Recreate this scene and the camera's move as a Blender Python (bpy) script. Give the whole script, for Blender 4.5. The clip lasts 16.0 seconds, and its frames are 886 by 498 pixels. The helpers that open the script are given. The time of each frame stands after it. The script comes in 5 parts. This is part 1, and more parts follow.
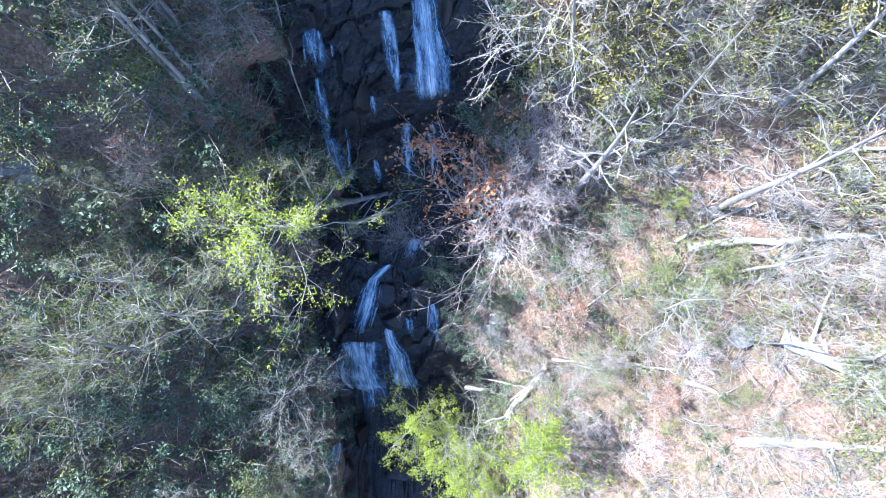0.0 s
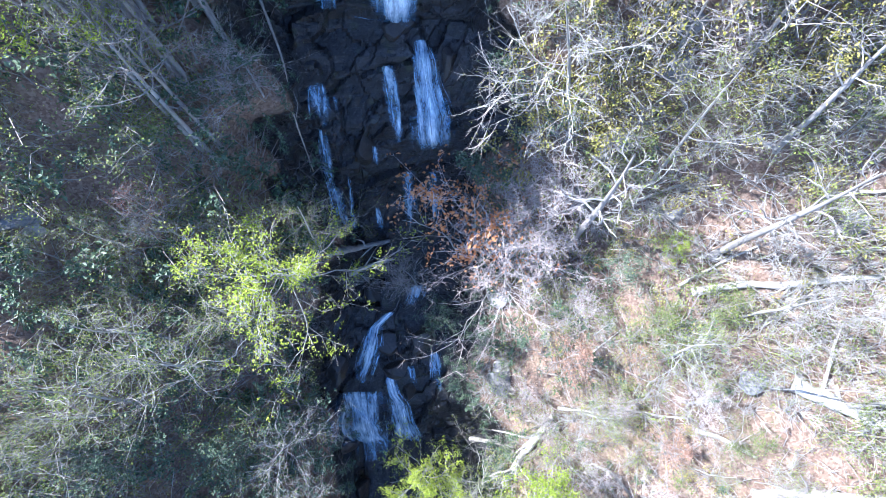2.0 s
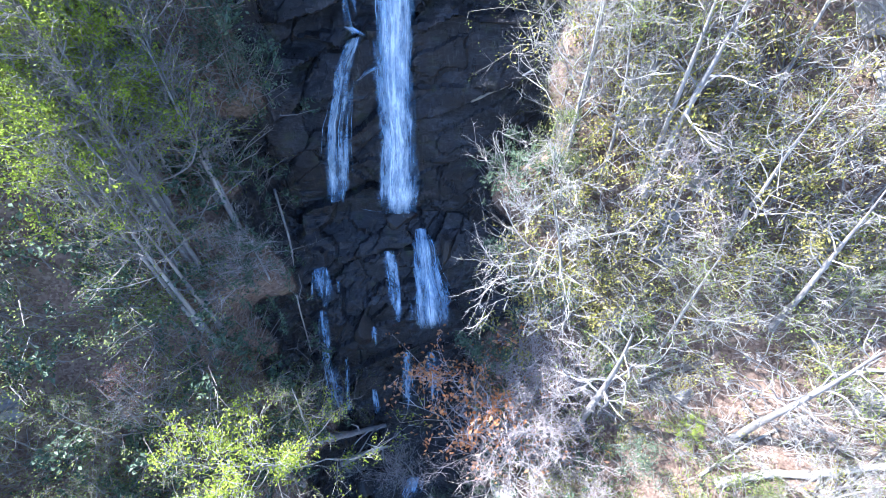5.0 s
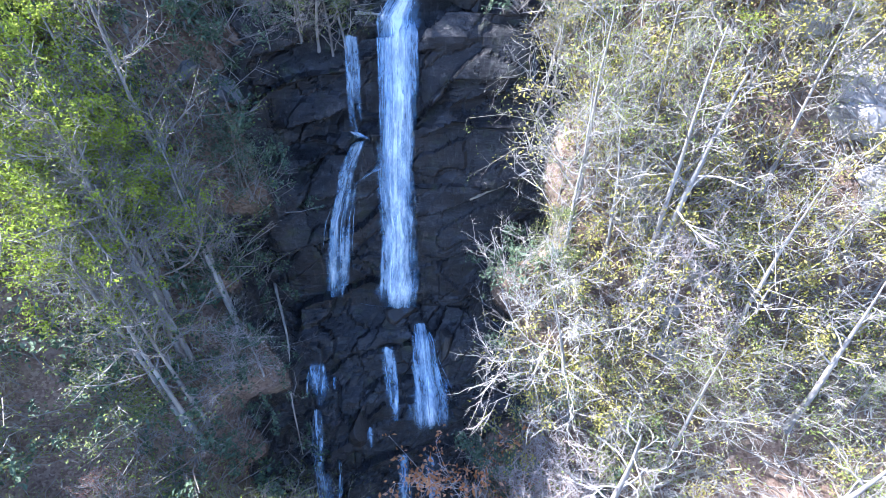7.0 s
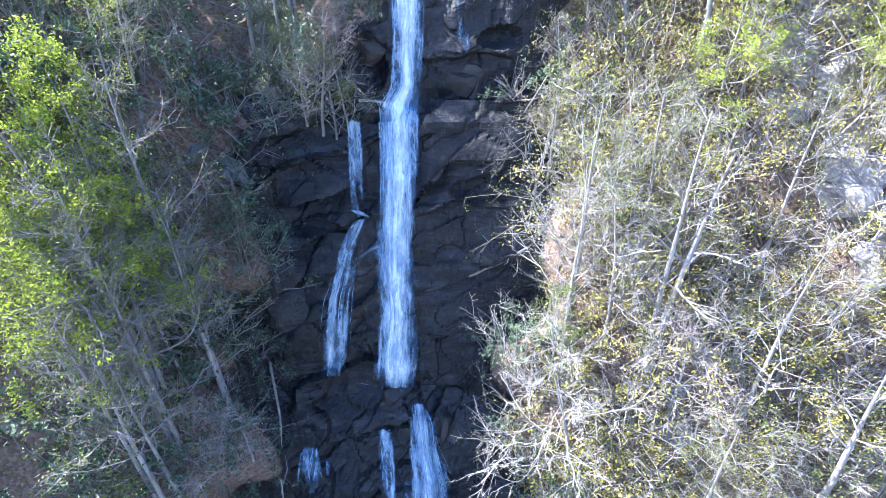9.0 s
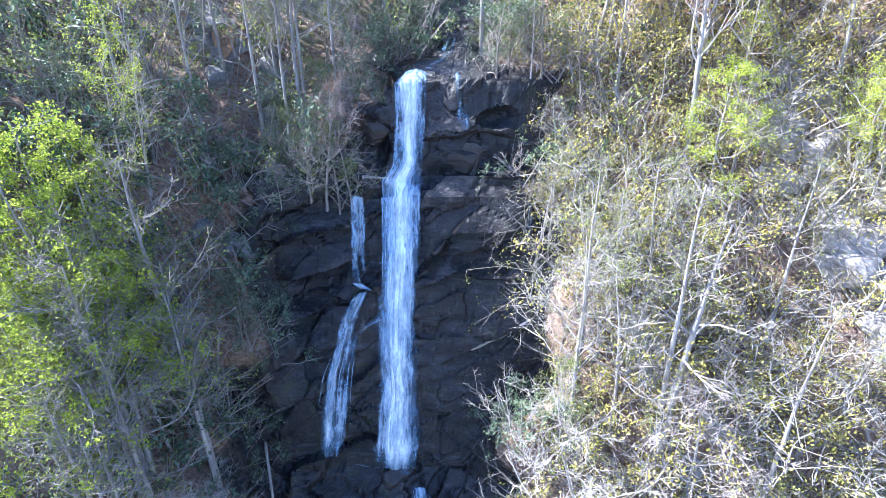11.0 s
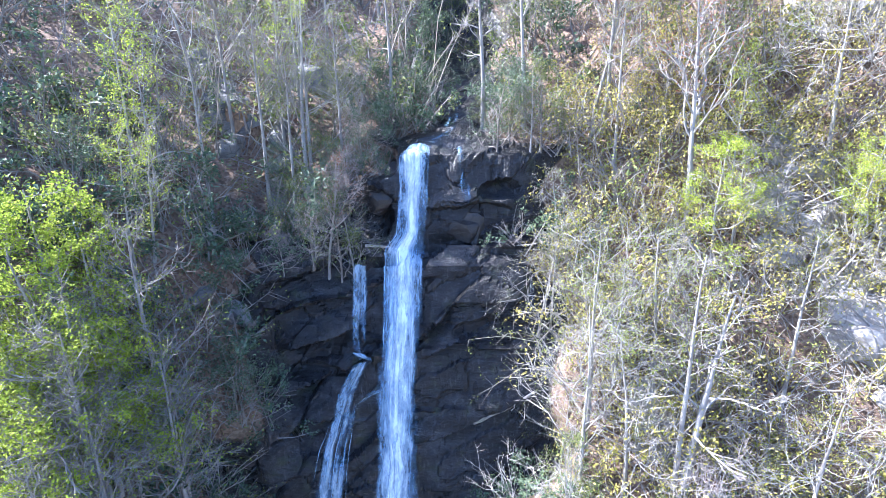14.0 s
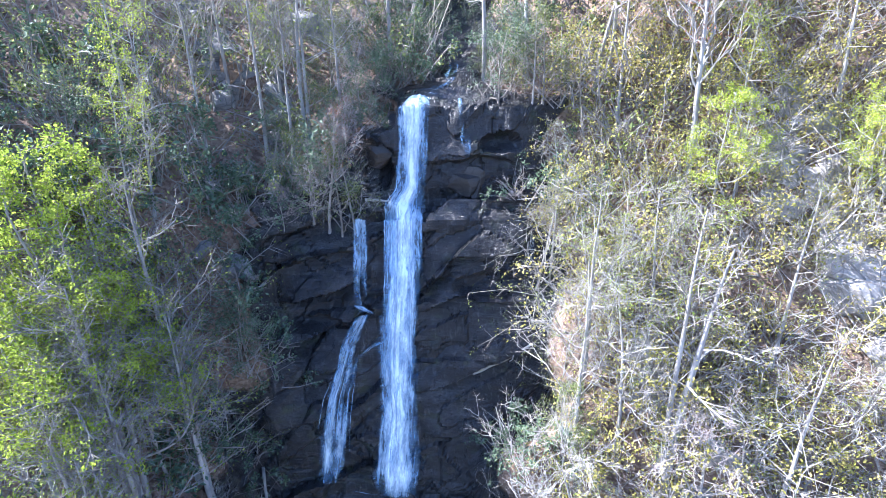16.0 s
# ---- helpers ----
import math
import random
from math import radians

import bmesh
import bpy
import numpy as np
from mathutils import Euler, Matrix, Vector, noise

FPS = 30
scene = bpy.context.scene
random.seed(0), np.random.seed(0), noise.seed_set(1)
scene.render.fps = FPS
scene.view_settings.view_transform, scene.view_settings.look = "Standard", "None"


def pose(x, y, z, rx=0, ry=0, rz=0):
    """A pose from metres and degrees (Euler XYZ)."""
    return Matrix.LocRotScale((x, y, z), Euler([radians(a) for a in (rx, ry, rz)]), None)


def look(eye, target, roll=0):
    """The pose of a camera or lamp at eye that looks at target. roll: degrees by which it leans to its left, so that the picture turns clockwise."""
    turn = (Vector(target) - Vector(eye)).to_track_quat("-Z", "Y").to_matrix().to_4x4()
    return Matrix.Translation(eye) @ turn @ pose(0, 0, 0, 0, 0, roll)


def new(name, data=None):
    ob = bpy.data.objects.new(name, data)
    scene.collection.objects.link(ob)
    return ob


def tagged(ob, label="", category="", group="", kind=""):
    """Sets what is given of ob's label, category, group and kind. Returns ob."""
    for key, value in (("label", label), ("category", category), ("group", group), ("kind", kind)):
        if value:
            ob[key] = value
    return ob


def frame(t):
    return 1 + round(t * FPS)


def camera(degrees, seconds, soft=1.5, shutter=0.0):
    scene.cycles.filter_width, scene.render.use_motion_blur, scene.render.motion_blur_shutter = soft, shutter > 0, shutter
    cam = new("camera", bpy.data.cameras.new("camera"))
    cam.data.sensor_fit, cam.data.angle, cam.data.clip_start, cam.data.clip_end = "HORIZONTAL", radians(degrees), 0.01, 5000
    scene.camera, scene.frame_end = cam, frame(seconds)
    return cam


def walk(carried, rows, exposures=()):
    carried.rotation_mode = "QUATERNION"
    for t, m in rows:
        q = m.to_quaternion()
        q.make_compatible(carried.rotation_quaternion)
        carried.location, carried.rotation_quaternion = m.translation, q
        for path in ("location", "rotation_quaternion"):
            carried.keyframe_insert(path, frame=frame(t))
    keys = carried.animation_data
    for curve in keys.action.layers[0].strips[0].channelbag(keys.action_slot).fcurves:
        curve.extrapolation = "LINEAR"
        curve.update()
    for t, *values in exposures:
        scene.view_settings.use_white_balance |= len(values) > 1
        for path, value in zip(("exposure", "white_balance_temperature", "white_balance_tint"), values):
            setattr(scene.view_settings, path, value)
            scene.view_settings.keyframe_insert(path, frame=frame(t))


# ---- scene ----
from mathutils.bvhtree import BVHTree

cam = camera(81.97, 16.0, soft=0.75)
EYE = (0.0, 0.0, 60.0)

# seconds, pitch, yaw, roll of a drone that hovers and tilts its camera up
TILT = [
    (0.0, -78.08, 0.69, -0.04),
    (0.5, -77.29, 0.55, 0.11),
    (1.0, -76.22, 0.43, 0.22),
    (1.5, -74.88, 0.27, 0.26),
    (2.0, -72.84, 0.19, 0.31),
    (2.5, -69.54, 0.16, 0.37),
    (3.0, -65.96, 0.04, 0.43),
    (3.5, -62.39, -0.04, 0.44),
    (4.0, -58.85, -0.04, 0.34),
    (6.5, -45.00, -0.10, 0.29),
    (7.0, -42.27, -0.03, 0.20),
    (7.5, -40.00, -0.04, 0.09),
    (8.0, -37.90, -0.06, 0.17),
    (8.5, -35.79, -0.09, 0.20),
    (9.0, -33.66, -0.12, 0.14),
    (11.5, -23.35, -0.13, 0.59),
    (12.0, -21.20, -0.09, 0.54),
    (12.5, -19.75, 0.04, 0.45),
    (13.0, -19.24, 0.13, 0.39),
    (13.5, -19.15, 0.16, 0.37),
    (14.0, -17.80, 0.18, 0.33),
    (14.5, -16.11, 0.14, 0.32),
    (15.0, -15.77, 0.15, 0.34),
    (15.5, -18.80, 0.19, 0.32),
    (16.0, -22.94, 0.19, 0.36),
]
walk(cam, [(t, pose(*EYE, 90 + p, r, y)) for t, p, y, r in TILT], exposures=[(0.0, 2.20, 4640, 17), (4.0, 2.36, 4720, 17), (8.5, 2.62, 4840, 20), (16.0, 2.64, 4850, 20)])

# ---- light ----
SUN_ELEVATION, SUN_AZIMUTH = radians(46), radians(-79)  # azimuth from +y towards +x
world = bpy.data.worlds.new("sky")
scene.world = world
world.use_nodes = True
wn = world.node_tree
wn.nodes.clear()
sky = wn.nodes.new("ShaderNodeTexSky")
sky.sky_type = "NISHITA"
sky.sun_disc = False
sky.sun_elevation, sky.sun_rotation = SUN_ELEVATION, SUN_AZIMUTH
background = wn.nodes.new("ShaderNodeBackground")
background.inputs["Strength"].default_value = 0.085
world_out = wn.nodes.new("ShaderNodeOutputWorld")
wn.links.new(sky.outputs[0], background.inputs[0])
wn.links.new(background.outputs[0], world_out.inputs[0])
sun = new("sun", bpy.data.lights.new("sun", "SUN"))
sun.data.energy, sun.data.angle, sun.data.color = 5.0, radians(0.5), (1.0, 0.87, 0.65)
sun_from = Vector((math.cos(SUN_ELEVATION) * math.sin(SUN_AZIMUTH), math.cos(SUN_ELEVATION) * math.cos(SUN_AZIMUTH), math.sin(SUN_ELEVATION)))
sun.matrix_world = look(tuple(sun_from * 200), (0, 0, 0))

# ---- materials ----
def material(name):
    m = bpy.data.materials.new(name)
    m.use_nodes = True
    nt = m.node_tree
    return m, nt, nt.nodes["Principled BSDF"], nt.nodes["Material Output"]


def node(nt, kind, **inputs):
    n = nt.nodes.new(kind)
    for k, v in inputs.items():
        n.inputs[k.replace("_", " ")].default_value = v
    return n


def ramp(nt, fac, stops):
    n = nt.nodes.new("ShaderNodeValToRGB")
    while len(n.color_ramp.elements) < len(stops):
        n.color_ramp.elements.new(0.5)
    for e, (p, c) in zip(n.color_ramp.elements, stops):
        e.position, e.color = p, (*c, 1)
    nt.links.new(fac, n.inputs[0])
    return n.outputs[0]


def mix(nt, fac, a, b, blend="MIX"):
    n = nt.nodes.new("ShaderNodeMix")
    n.data_type, n.blend_type = "RGBA", blend
    for sock, v in ((n.inputs[0], fac), (n.inputs[6], a), (n.inputs[7], b)):
        if isinstance(v, bpy.types.NodeSocket):
            nt.links.new(v, sock)
        elif isinstance(v, tuple):
            sock.default_value = (*v, 1)
        else:
            sock.default_value = v
    return n.outputs[2]


def coords(nt, scale=(1, 1, 1)):
    c = nt.nodes.new("ShaderNodeTexCoord")
    m = nt.nodes.new("ShaderNodeMapping")
    m.inputs["Scale"].default_value = scale
    nt.links.new(c.outputs["Object"], m.inputs[0])
    return m.outputs[0]


def noise_tex(nt, vec, scale, detail=6, rough=0.6):
    n = node(nt, "ShaderNodeTexNoise", Scale=scale, Detail=detail, Roughness=rough)
    nt.links.new(vec, n.inputs["Vector"])
    return n.outputs[0]


def bump(nt, height, strength, distance, normal=None):
    n = node(nt, "ShaderNodeBump", Strength=strength, Distance=distance)
    nt.links.new(height, n.inputs["Height"])
    if normal:
        nt.links.new(normal, n.inputs["Normal"])
    return n.outputs[0]


def rock_colour(nt, vec, dark, mid, light, scale=0.6):
    big = noise_tex(nt, vec, scale, 8, 0.65)
    fine = noise_tex(nt, vec, scale * 9, 6, 0.7)
    both = mix(nt, 0.4, big, fine)
    return ramp(nt, both, [(0.3, dark), (0.5, mid), (0.72, light)]), big, fine


def make_terrain_material():
    """Leaf-littered soil on the slopes, dark wet rock in the gorge."""
    m, nt, b, out = material("hillside")
    vec = coords(nt)
    at = nt.nodes.new("ShaderNodeAttribute")
    at.attribute_name = "rock"
    # litter
    n1 = noise_tex(nt, vec, 0.25, 5)
    n2 = noise_tex(nt, vec, 3.5, 8, 0.75)
    leaves = nt.nodes.new("ShaderNodeTexVoronoi")
    leaves.inputs["Scale"].default_value = 7.0
    nt.links.new(vec, leaves.inputs["Vector"])
    litter = ramp(nt, n2, [(0.28, (0.048, 0.033, 0.024)), (0.5, (0.125, 0.086, 0.061)), (0.72, (0.24, 0.175, 0.13))])
    litter = mix(nt, 0.35, litter, ramp(nt, leaves.outputs["Color"], [(0.2, (0.13, 0.08, 0.055)), (0.55, (0.30, 0.20, 0.145)), (0.9, (0.50, 0.39, 0.30))]))
    litter = mix(nt, ramp(nt, n1, [(0.50, (0, 0, 0)), (0.70, (0.35, 0.35, 0.35))]), litter, (0.15, 0.135, 0.07))
    # rock, wet and dark, streaked downwards
    vs = coords(nt, (1.0, 1.0, 0.35))
    bedding = nt.nodes.new("ShaderNodeMapping")
    bedding.inputs["Rotation"].default_value = (0, radians(-20), 0)
    bedding.inputs["Scale"].default_value = (0.3, 0.6, 1.0)
    nt.links.new(vec, bedding.inputs[0])
    tilted = bedding.outputs[0]
    streak = noise_tex(nt, vs, 1.6, 8, 0.7)
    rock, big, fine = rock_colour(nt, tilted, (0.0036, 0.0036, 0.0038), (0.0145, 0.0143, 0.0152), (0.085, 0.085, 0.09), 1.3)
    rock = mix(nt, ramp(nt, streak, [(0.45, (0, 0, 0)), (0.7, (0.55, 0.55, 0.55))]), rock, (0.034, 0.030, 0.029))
    thin = noise_tex(nt, coords(nt, (1.0, 1.0, 0.05)), 5.0, 4, 0.6)
    rock = mix(nt, ramp(nt, thin, [(0.56, (0, 0, 0)), (0.72, (0.38, 0.38, 0.38))]), rock, (0.15, 0.14, 0.132))
    scratch = noise_tex(nt, tilted, 7.0, 8, 0.75)
    rock = mix(nt, ramp(nt, scratch, [(0.57, (0, 0, 0)), (0.68, (0.55, 0.55, 0.55))]), rock, (0.12, 0.118, 0.122))
    moss = noise_tex(nt, vec, 0.9, 4)
    rock = mix(nt, ramp(nt, moss, [(0.58, (0, 0, 0)), (0.72, (0.5, 0.5, 0.5))]), rock, (0.045, 0.055, 0.02))
    edge = nt.nodes.new("ShaderNodeMath")
    edge.operation = "ADD"
    small = nt.nodes.new("ShaderNodeMath")
    small.operation = "MULTIPLY_ADD"
    nt.links.new(n2, small.inputs[0])
    small.inputs[1].default_value, small.inputs[2].default_value = 0.7, -0.35
    nt.links.new(at.outputs["Fac"], edge.inputs[0])
    nt.links.new(small.outputs[0], edge.inputs[1])
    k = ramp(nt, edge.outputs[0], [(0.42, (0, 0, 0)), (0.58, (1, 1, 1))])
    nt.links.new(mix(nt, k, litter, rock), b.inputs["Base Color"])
    rr = mix(nt, k, (0.95, 0.95, 0.95), ramp(nt, streak, [(0.35, (0.22, 0.22, 0.22)), (0.65, (0.5, 0.5, 0.5))]))
    nt.links.new(rr, b.inputs["Roughness"])
    b.inputs["Specular IOR Level"].default_value = 0.42
    h = mix(nt, 0.5, n2, fine)
    # joints and flakes that climb to the right
    tilt = nt.nodes.new("ShaderNodeMapping")
    tilt.inputs["Rotation"].default_value = (0, radians(-24), 0)
    tilt.inputs["Scale"].default_value = (0.13, 0.2, 0.34)
    nt.links.new(vec, tilt.inputs[0])
    wob = node(nt, "ShaderNodeVectorMath")
    wob.operation = "MULTIPLY_ADD"
    nc = node(nt, "ShaderNodeTexNoise", Scale=0.55, Detail=8)
    nt.links.new(vec, nc.inputs["Vector"])
    nt.links.new(nc.outputs["Color"], wob.inputs[0])
    wob.inputs[1].default_value = (1.1, 1.1, 1.1)
    nt.links.new(tilt.outputs[0], wob.inputs[2])
    cr = nt.nodes.new("ShaderNodeTexVoronoi")
    cr.feature = "DISTANCE_TO_EDGE"
    cr.inputs["Scale"].default_value = 1.0
    nt.links.new(wob.outputs[0], cr.inputs["Vector"])
    cell = nt.nodes.new("ShaderNodeTexVoronoi")
    cell.inputs["Scale"].default_value = 2.1
    nt.links.new(wob.outputs[0], cell.inputs["Vector"])
    line = ramp(nt, cr.outputs["Distance"], [(0.0, (0, 0, 0)), (0.05, (1, 1, 1))])
    worn = ramp(nt, noise_tex(nt, vec, 0.35, 3), [(0.32, (0, 0, 0)), (0.46, (1, 1, 1))])
    line = mix(nt, worn, line, (1.0, 1.0, 1.0))
    flake = mix(nt, 0.3, line, cell.outputs["Color"])
    rock_h = mix(nt, 0.82, flake, noise_tex(nt, tilt.outputs[0], 3.2, 9, 0.68))
    gone = nt.nodes.new("ShaderNodeMath")
    gone.operation = "MULTIPLY"
    nt.links.new(k, gone.inputs[0])
    nt.links.new(rock_h, gone.inputs[1])
    first = bump(nt, gone.outputs[0], 1.0, 0.28)
    nt.links.new(bump(nt, h, 0.9, 0.12, first), b.inputs["Normal"])
    return m


def make_stone_material(name, dark, mid, light):
    m, nt, b, out = material(name)
    vec = coords(nt)
    c, big, fine = rock_colour(nt, vec, dark, mid, light, 0.8)
    crack = nt.nodes.new("ShaderNodeTexVoronoi")
    crack.feature = "DISTANCE_TO_EDGE"
    crack.inputs["Scale"].default_value = 0.8
    nt.links.new(vec, crack.inputs["Vector"])
    c = mix(nt, ramp(nt, crack.outputs["Distance"], [(0.0, (0.6, 0.6, 0.6)), (0.03, (0, 0, 0))]), c, (dark[0] * 0.6, dark[1] * 0.6, dark[2] * 0.6))
    nt.links.new(c, b.inputs["Base Color"])
    b.inputs["Roughness"].default_value = 0.85
    nt.links.new(bump(nt, mix(nt, 0.5, big, fine), 0.8, 0.15), b.inputs["Normal"])
    return m


def make_bark(name, dark, light, scale=3.0):
    m, nt, b, out = material(name)
    vec = coords(nt, (1, 1, 0.25))
    n = noise_tex(nt, vec, scale, 6, 0.7)
    patch = noise_tex(nt, coords(nt), 0.7, 3)
    oi = nt.nodes.new("ShaderNodeObjectInfo")
    c = ramp(nt, n, [(0.3, dark), (0.7, light)])
    c = mix(nt, ramp(nt, patch, [(0.45, (0, 0, 0)), (0.65, (0.5, 0.5, 0.5))]), c, (light[0] * 1.1, light[1] * 1.15, light[2] * 1.05))
    shade = ramp(nt, oi.outputs["Random"], [(0, (0.7, 0.68, 0.66)), (1, (1, 1, 1))])
    nt.links.new(mix(nt, 1.0, c, shade, "MULTIPLY"), b.inputs["Base Color"])
    b.inputs["Roughness"].default_value = 0.9
    nt.links.new(bump(nt, n, 0.6, 0.03), b.inputs["Normal"])
    return m


def make_leaf(name, a, bcol, ccol, through_light=0.4, gloss=0.0):
    """Leaves whose tint varies from leaf to leaf and tree to tree, with light passing through them."""
    m, nt, b, out = material(name)
    nt.nodes.remove(b)
    g = nt.nodes.new("ShaderNodeNewGeometry")
    oi = nt.nodes.new("ShaderNodeObjectInfo")
    c = ramp(nt, g.outputs["Random Per Island"], [(0.0, a), (0.5, bcol), (1.0, ccol)])
    c = mix(nt, 1.0, c, ramp(nt, oi.outputs["Random"], [(0, (0.75, 0.8, 0.8)), (1, (1, 1, 1))]), "MULTIPLY")
    d = nt.nodes.new("ShaderNodeBsdfDiffuse")
    tr = nt.nodes.new("ShaderNodeBsdfTranslucent")
    mx = nt.nodes.new("ShaderNodeMixShader")
    mx.inputs[0].default_value = through_light
    nt.links.new(c, d.inputs[0])
    nt.links.new(c, tr.inputs[0])
    nt.links.new(d.outputs[0], mx.inputs[1])
    nt.links.new(tr.outputs[0], mx.inputs[2])
    last = mx
    if gloss:
        gl = nt.nodes.new("ShaderNodeBsdfGlossy")
        gl.inputs["Roughness"].default_value = 0.55
        last = nt.nodes.new("ShaderNodeMixShader")
        last.inputs[0].default_value = gloss
        nt.links.new(mx.outputs[0], last.inputs[1])
        nt.links.new(gl.outputs[0], last.inputs[2])
    nt.links.new(last.outputs[0], out.inputs[0])
    return m


def make_water(name, thin, thick, flow=(2.6, 0.42, 1)):
    """Falling white water: streaks along the flow, see-through where it is thin."""
    m, nt, b, out = material(name)
    uv = nt.nodes.new("ShaderNodeUVMap")
    uv.uv_map = "flow"
    mp = nt.nodes.new("ShaderNodeMapping")
    mp.inputs["Scale"].default_value = flow
    nt.links.new(uv.outputs[0], mp.inputs[0])
    n = noise_tex(nt, mp.outputs[0], 2.0, 8, 0.7)
    mp2 = nt.nodes.new("ShaderNodeMapping")
    mp2.inputs["Scale"].default_value = (flow[0] * 2.4, flow[1] * 4, 1)
    nt.links.new(uv.outputs[0], mp2.inputs[0])
    n2 = noise_tex(nt, mp2.outputs[0], 2.0, 6, 0.7)
    at = nt.nodes.new("ShaderNodeAttribute")
    at.attribute_name = "body"
    s = mix(nt, 0.4, n, n2)
    add = nt.nodes.new("ShaderNodeMath")
    add.operation = "ADD"
    nt.links.new(s, add.inputs[0])
    nt.links.new(at.outputs["Fac"], add.inputs[1])
    mp3 = nt.nodes.new("ShaderNodeMapping")
    mp3.inputs["Scale"].default_value = (1.2, 0.24, 1)
    nt.links.new(uv.outputs[0], mp3.inputs[0])
    burst = noise_tex(nt, mp3.outputs[0], 2.0, 5, 0.65)
    half = nt.nodes.new("ShaderNodeMath")
    half.operation = "MULTIPLY"
    half.inputs[1].default_value = 0.6
    nt.links.new(add.outputs[0], half.inputs[0])
    add2 = nt.nodes.new("ShaderNodeMath")
    add2.operation = "MULTIPLY_ADD"
    add2.inputs[1].default_value = 0.62
    nt.links.new(burst, add2.inputs[0])
    nt.links.new(half.outputs[0], add2.inputs[2])
    alpha = ramp(nt, add2.outputs[0], [(thin + 0.11, (0.0, 0.0, 0.0)), (thick + 0.13, (1, 1, 1))])
    # Blue of the skylit gorge shade is put into the thin water's colour.
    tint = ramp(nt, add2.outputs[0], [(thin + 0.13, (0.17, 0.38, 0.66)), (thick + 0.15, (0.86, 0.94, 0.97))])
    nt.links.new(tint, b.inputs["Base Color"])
    b.inputs["Roughness"].default_value = 0.45
    nt.links.new(alpha, b.inputs["Alpha"])
    nt.links.new(bump(nt, s, 0.8, 0.15), b.inputs["Normal"])
    return m


MAT_HILL = make_terrain_material()
MAT_STONE_PALE = make_stone_material("pale_stone", (0.20, 0.18, 0.165), (0.35, 0.325, 0.30), (0.52, 0.49, 0.455))
MAT_STONE_GREY = make_stone_material("grey_stone", (0.08, 0.08, 0.08), (0.19, 0.185, 0.18), (0.34, 0.33, 0.31))
MAT_STONE_WET = make_stone_material("wet_stone", (0.010, 0.009, 0.008), (0.03, 0.026, 0.023), (0.08, 0.068, 0.06))
MAT_STONE_WET.node_tree.nodes["Principled BSDF"].inputs["Roughness"].default_value = 0.4
MAT_BARK_PALE = make_bark("pale_bark", (0.19, 0.178, 0.168), (0.44, 0.415, 0.39))
MAT_BARK_WHITE = make_bark("white_bark", (0.19, 0.175, 0.16), (0.42, 0.39, 0.355))
MAT_TWIG_PINK = make_bark("pink_twig", (0.32, 0.265, 0.25), (0.56, 0.49, 0.46))
MAT_BARK_GREY = make_bark("grey_bark", (0.12, 0.105, 0.09), (0.30, 0.27, 0.235))
MAT_TWIG = make_bark("twig_bark", (0.145, 0.132, 0.122), (0.33, 0.305, 0.285))
MAT_DEAD = make_bark("dead_wood", (0.22, 0.20, 0.18), (0.52, 0.48, 0.43))
MAT_LEAF_BRIGHT = make_leaf("spring_leaf", (0.27, 0.35, 0.035), (0.39, 0.46, 0.06), (0.53, 0.57, 0.115), 0.48)
MAT_LEAF_PALE = make_leaf("pale_leaf", (0.18, 0.23, 0.05), (0.28, 0.33, 0.08), (0.40, 0.42, 0.14), 0.4)
MAT_LEAF_DARK = make_leaf("evergreen_leaf", (0.06, 0.10, 0.055), (0.11, 0.155, 0.085), (0.18, 0.225, 0.125), 0.2, 0.04)
MAT_LEAF_OLIVE = make_leaf("olive_leaf", (0.10, 0.13, 0.035), (0.17, 0.20, 0.055), (0.27, 0.28, 0.09), 0.3, 0.03)
MAT_LEAF_COPPER = make_leaf("copper_leaf", (0.46, 0.20, 0.08), (0.60, 0.30, 0.13), (0.70, 0.42, 0.24), 0.4)
MAT_LEAF_RED = make_leaf("red_bud", (0.20, 0.085, 0.055), (0.30, 0.145, 0.10), (0.38, 0.22, 0.16), 0.3)
MAT_LEAF_TAN = make_leaf("dry_leaf", (0.26, 0.15, 0.10), (0.40, 0.24, 0.165), (0.52, 0.36, 0.27), 0.3)
MAT_LEAF_YELLOW = make_leaf("yellow_leaf", (0.26, 0.26, 0.05), (0.41, 0.37, 0.10), (0.54, 0.45, 0.17), 0.4)
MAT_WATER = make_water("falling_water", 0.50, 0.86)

# ---- hillside ----
# matching points of the gorge floor and of the slopes beside it, from the valley up to the mountain: y, z
GORGE = [(-320, -80), (-140, -45), (-60, -16), (-25, -6), (-3.6, -0.6), (0.9, 5.0), (10, 9), (15.2, 13), (17.2, 19), (19.3, 25.5), (22.0, 31.6), (23.7, 33), (25.2, 40), (27.2, 50.2), (28.1, 51), (29.0, 56.3), (31, 57.3), (36, 59), (48, 61.2), (64, 72), (105, 104), (170, 150), (420, 210)]
SLOPE = [(-320, -60), (-140, -25), (-60, -6), (-25, 3), (-6, 7), (2, 11), (8.5, 16), (13, 20.5), (15.2, 24.5), (17, 29), (18.8, 34), (20.8, 38.2), (23, 42.5), (26.5, 48.5), (28.2, 51), (31, 54.6), (33, 56.8), (38, 61), (50, 68.5), (66, 80), (106, 108), (170, 150), (420, 210)]
GORGE_MID = [-3, -3, -3, -3, -4, -4.5, -4, -4, -4, -4, -4, -3.8, -3.2, -2.8, -1.6, 0.4, 0.8, 1.1, 1.2, 1.2, 1.2, 0, 0]
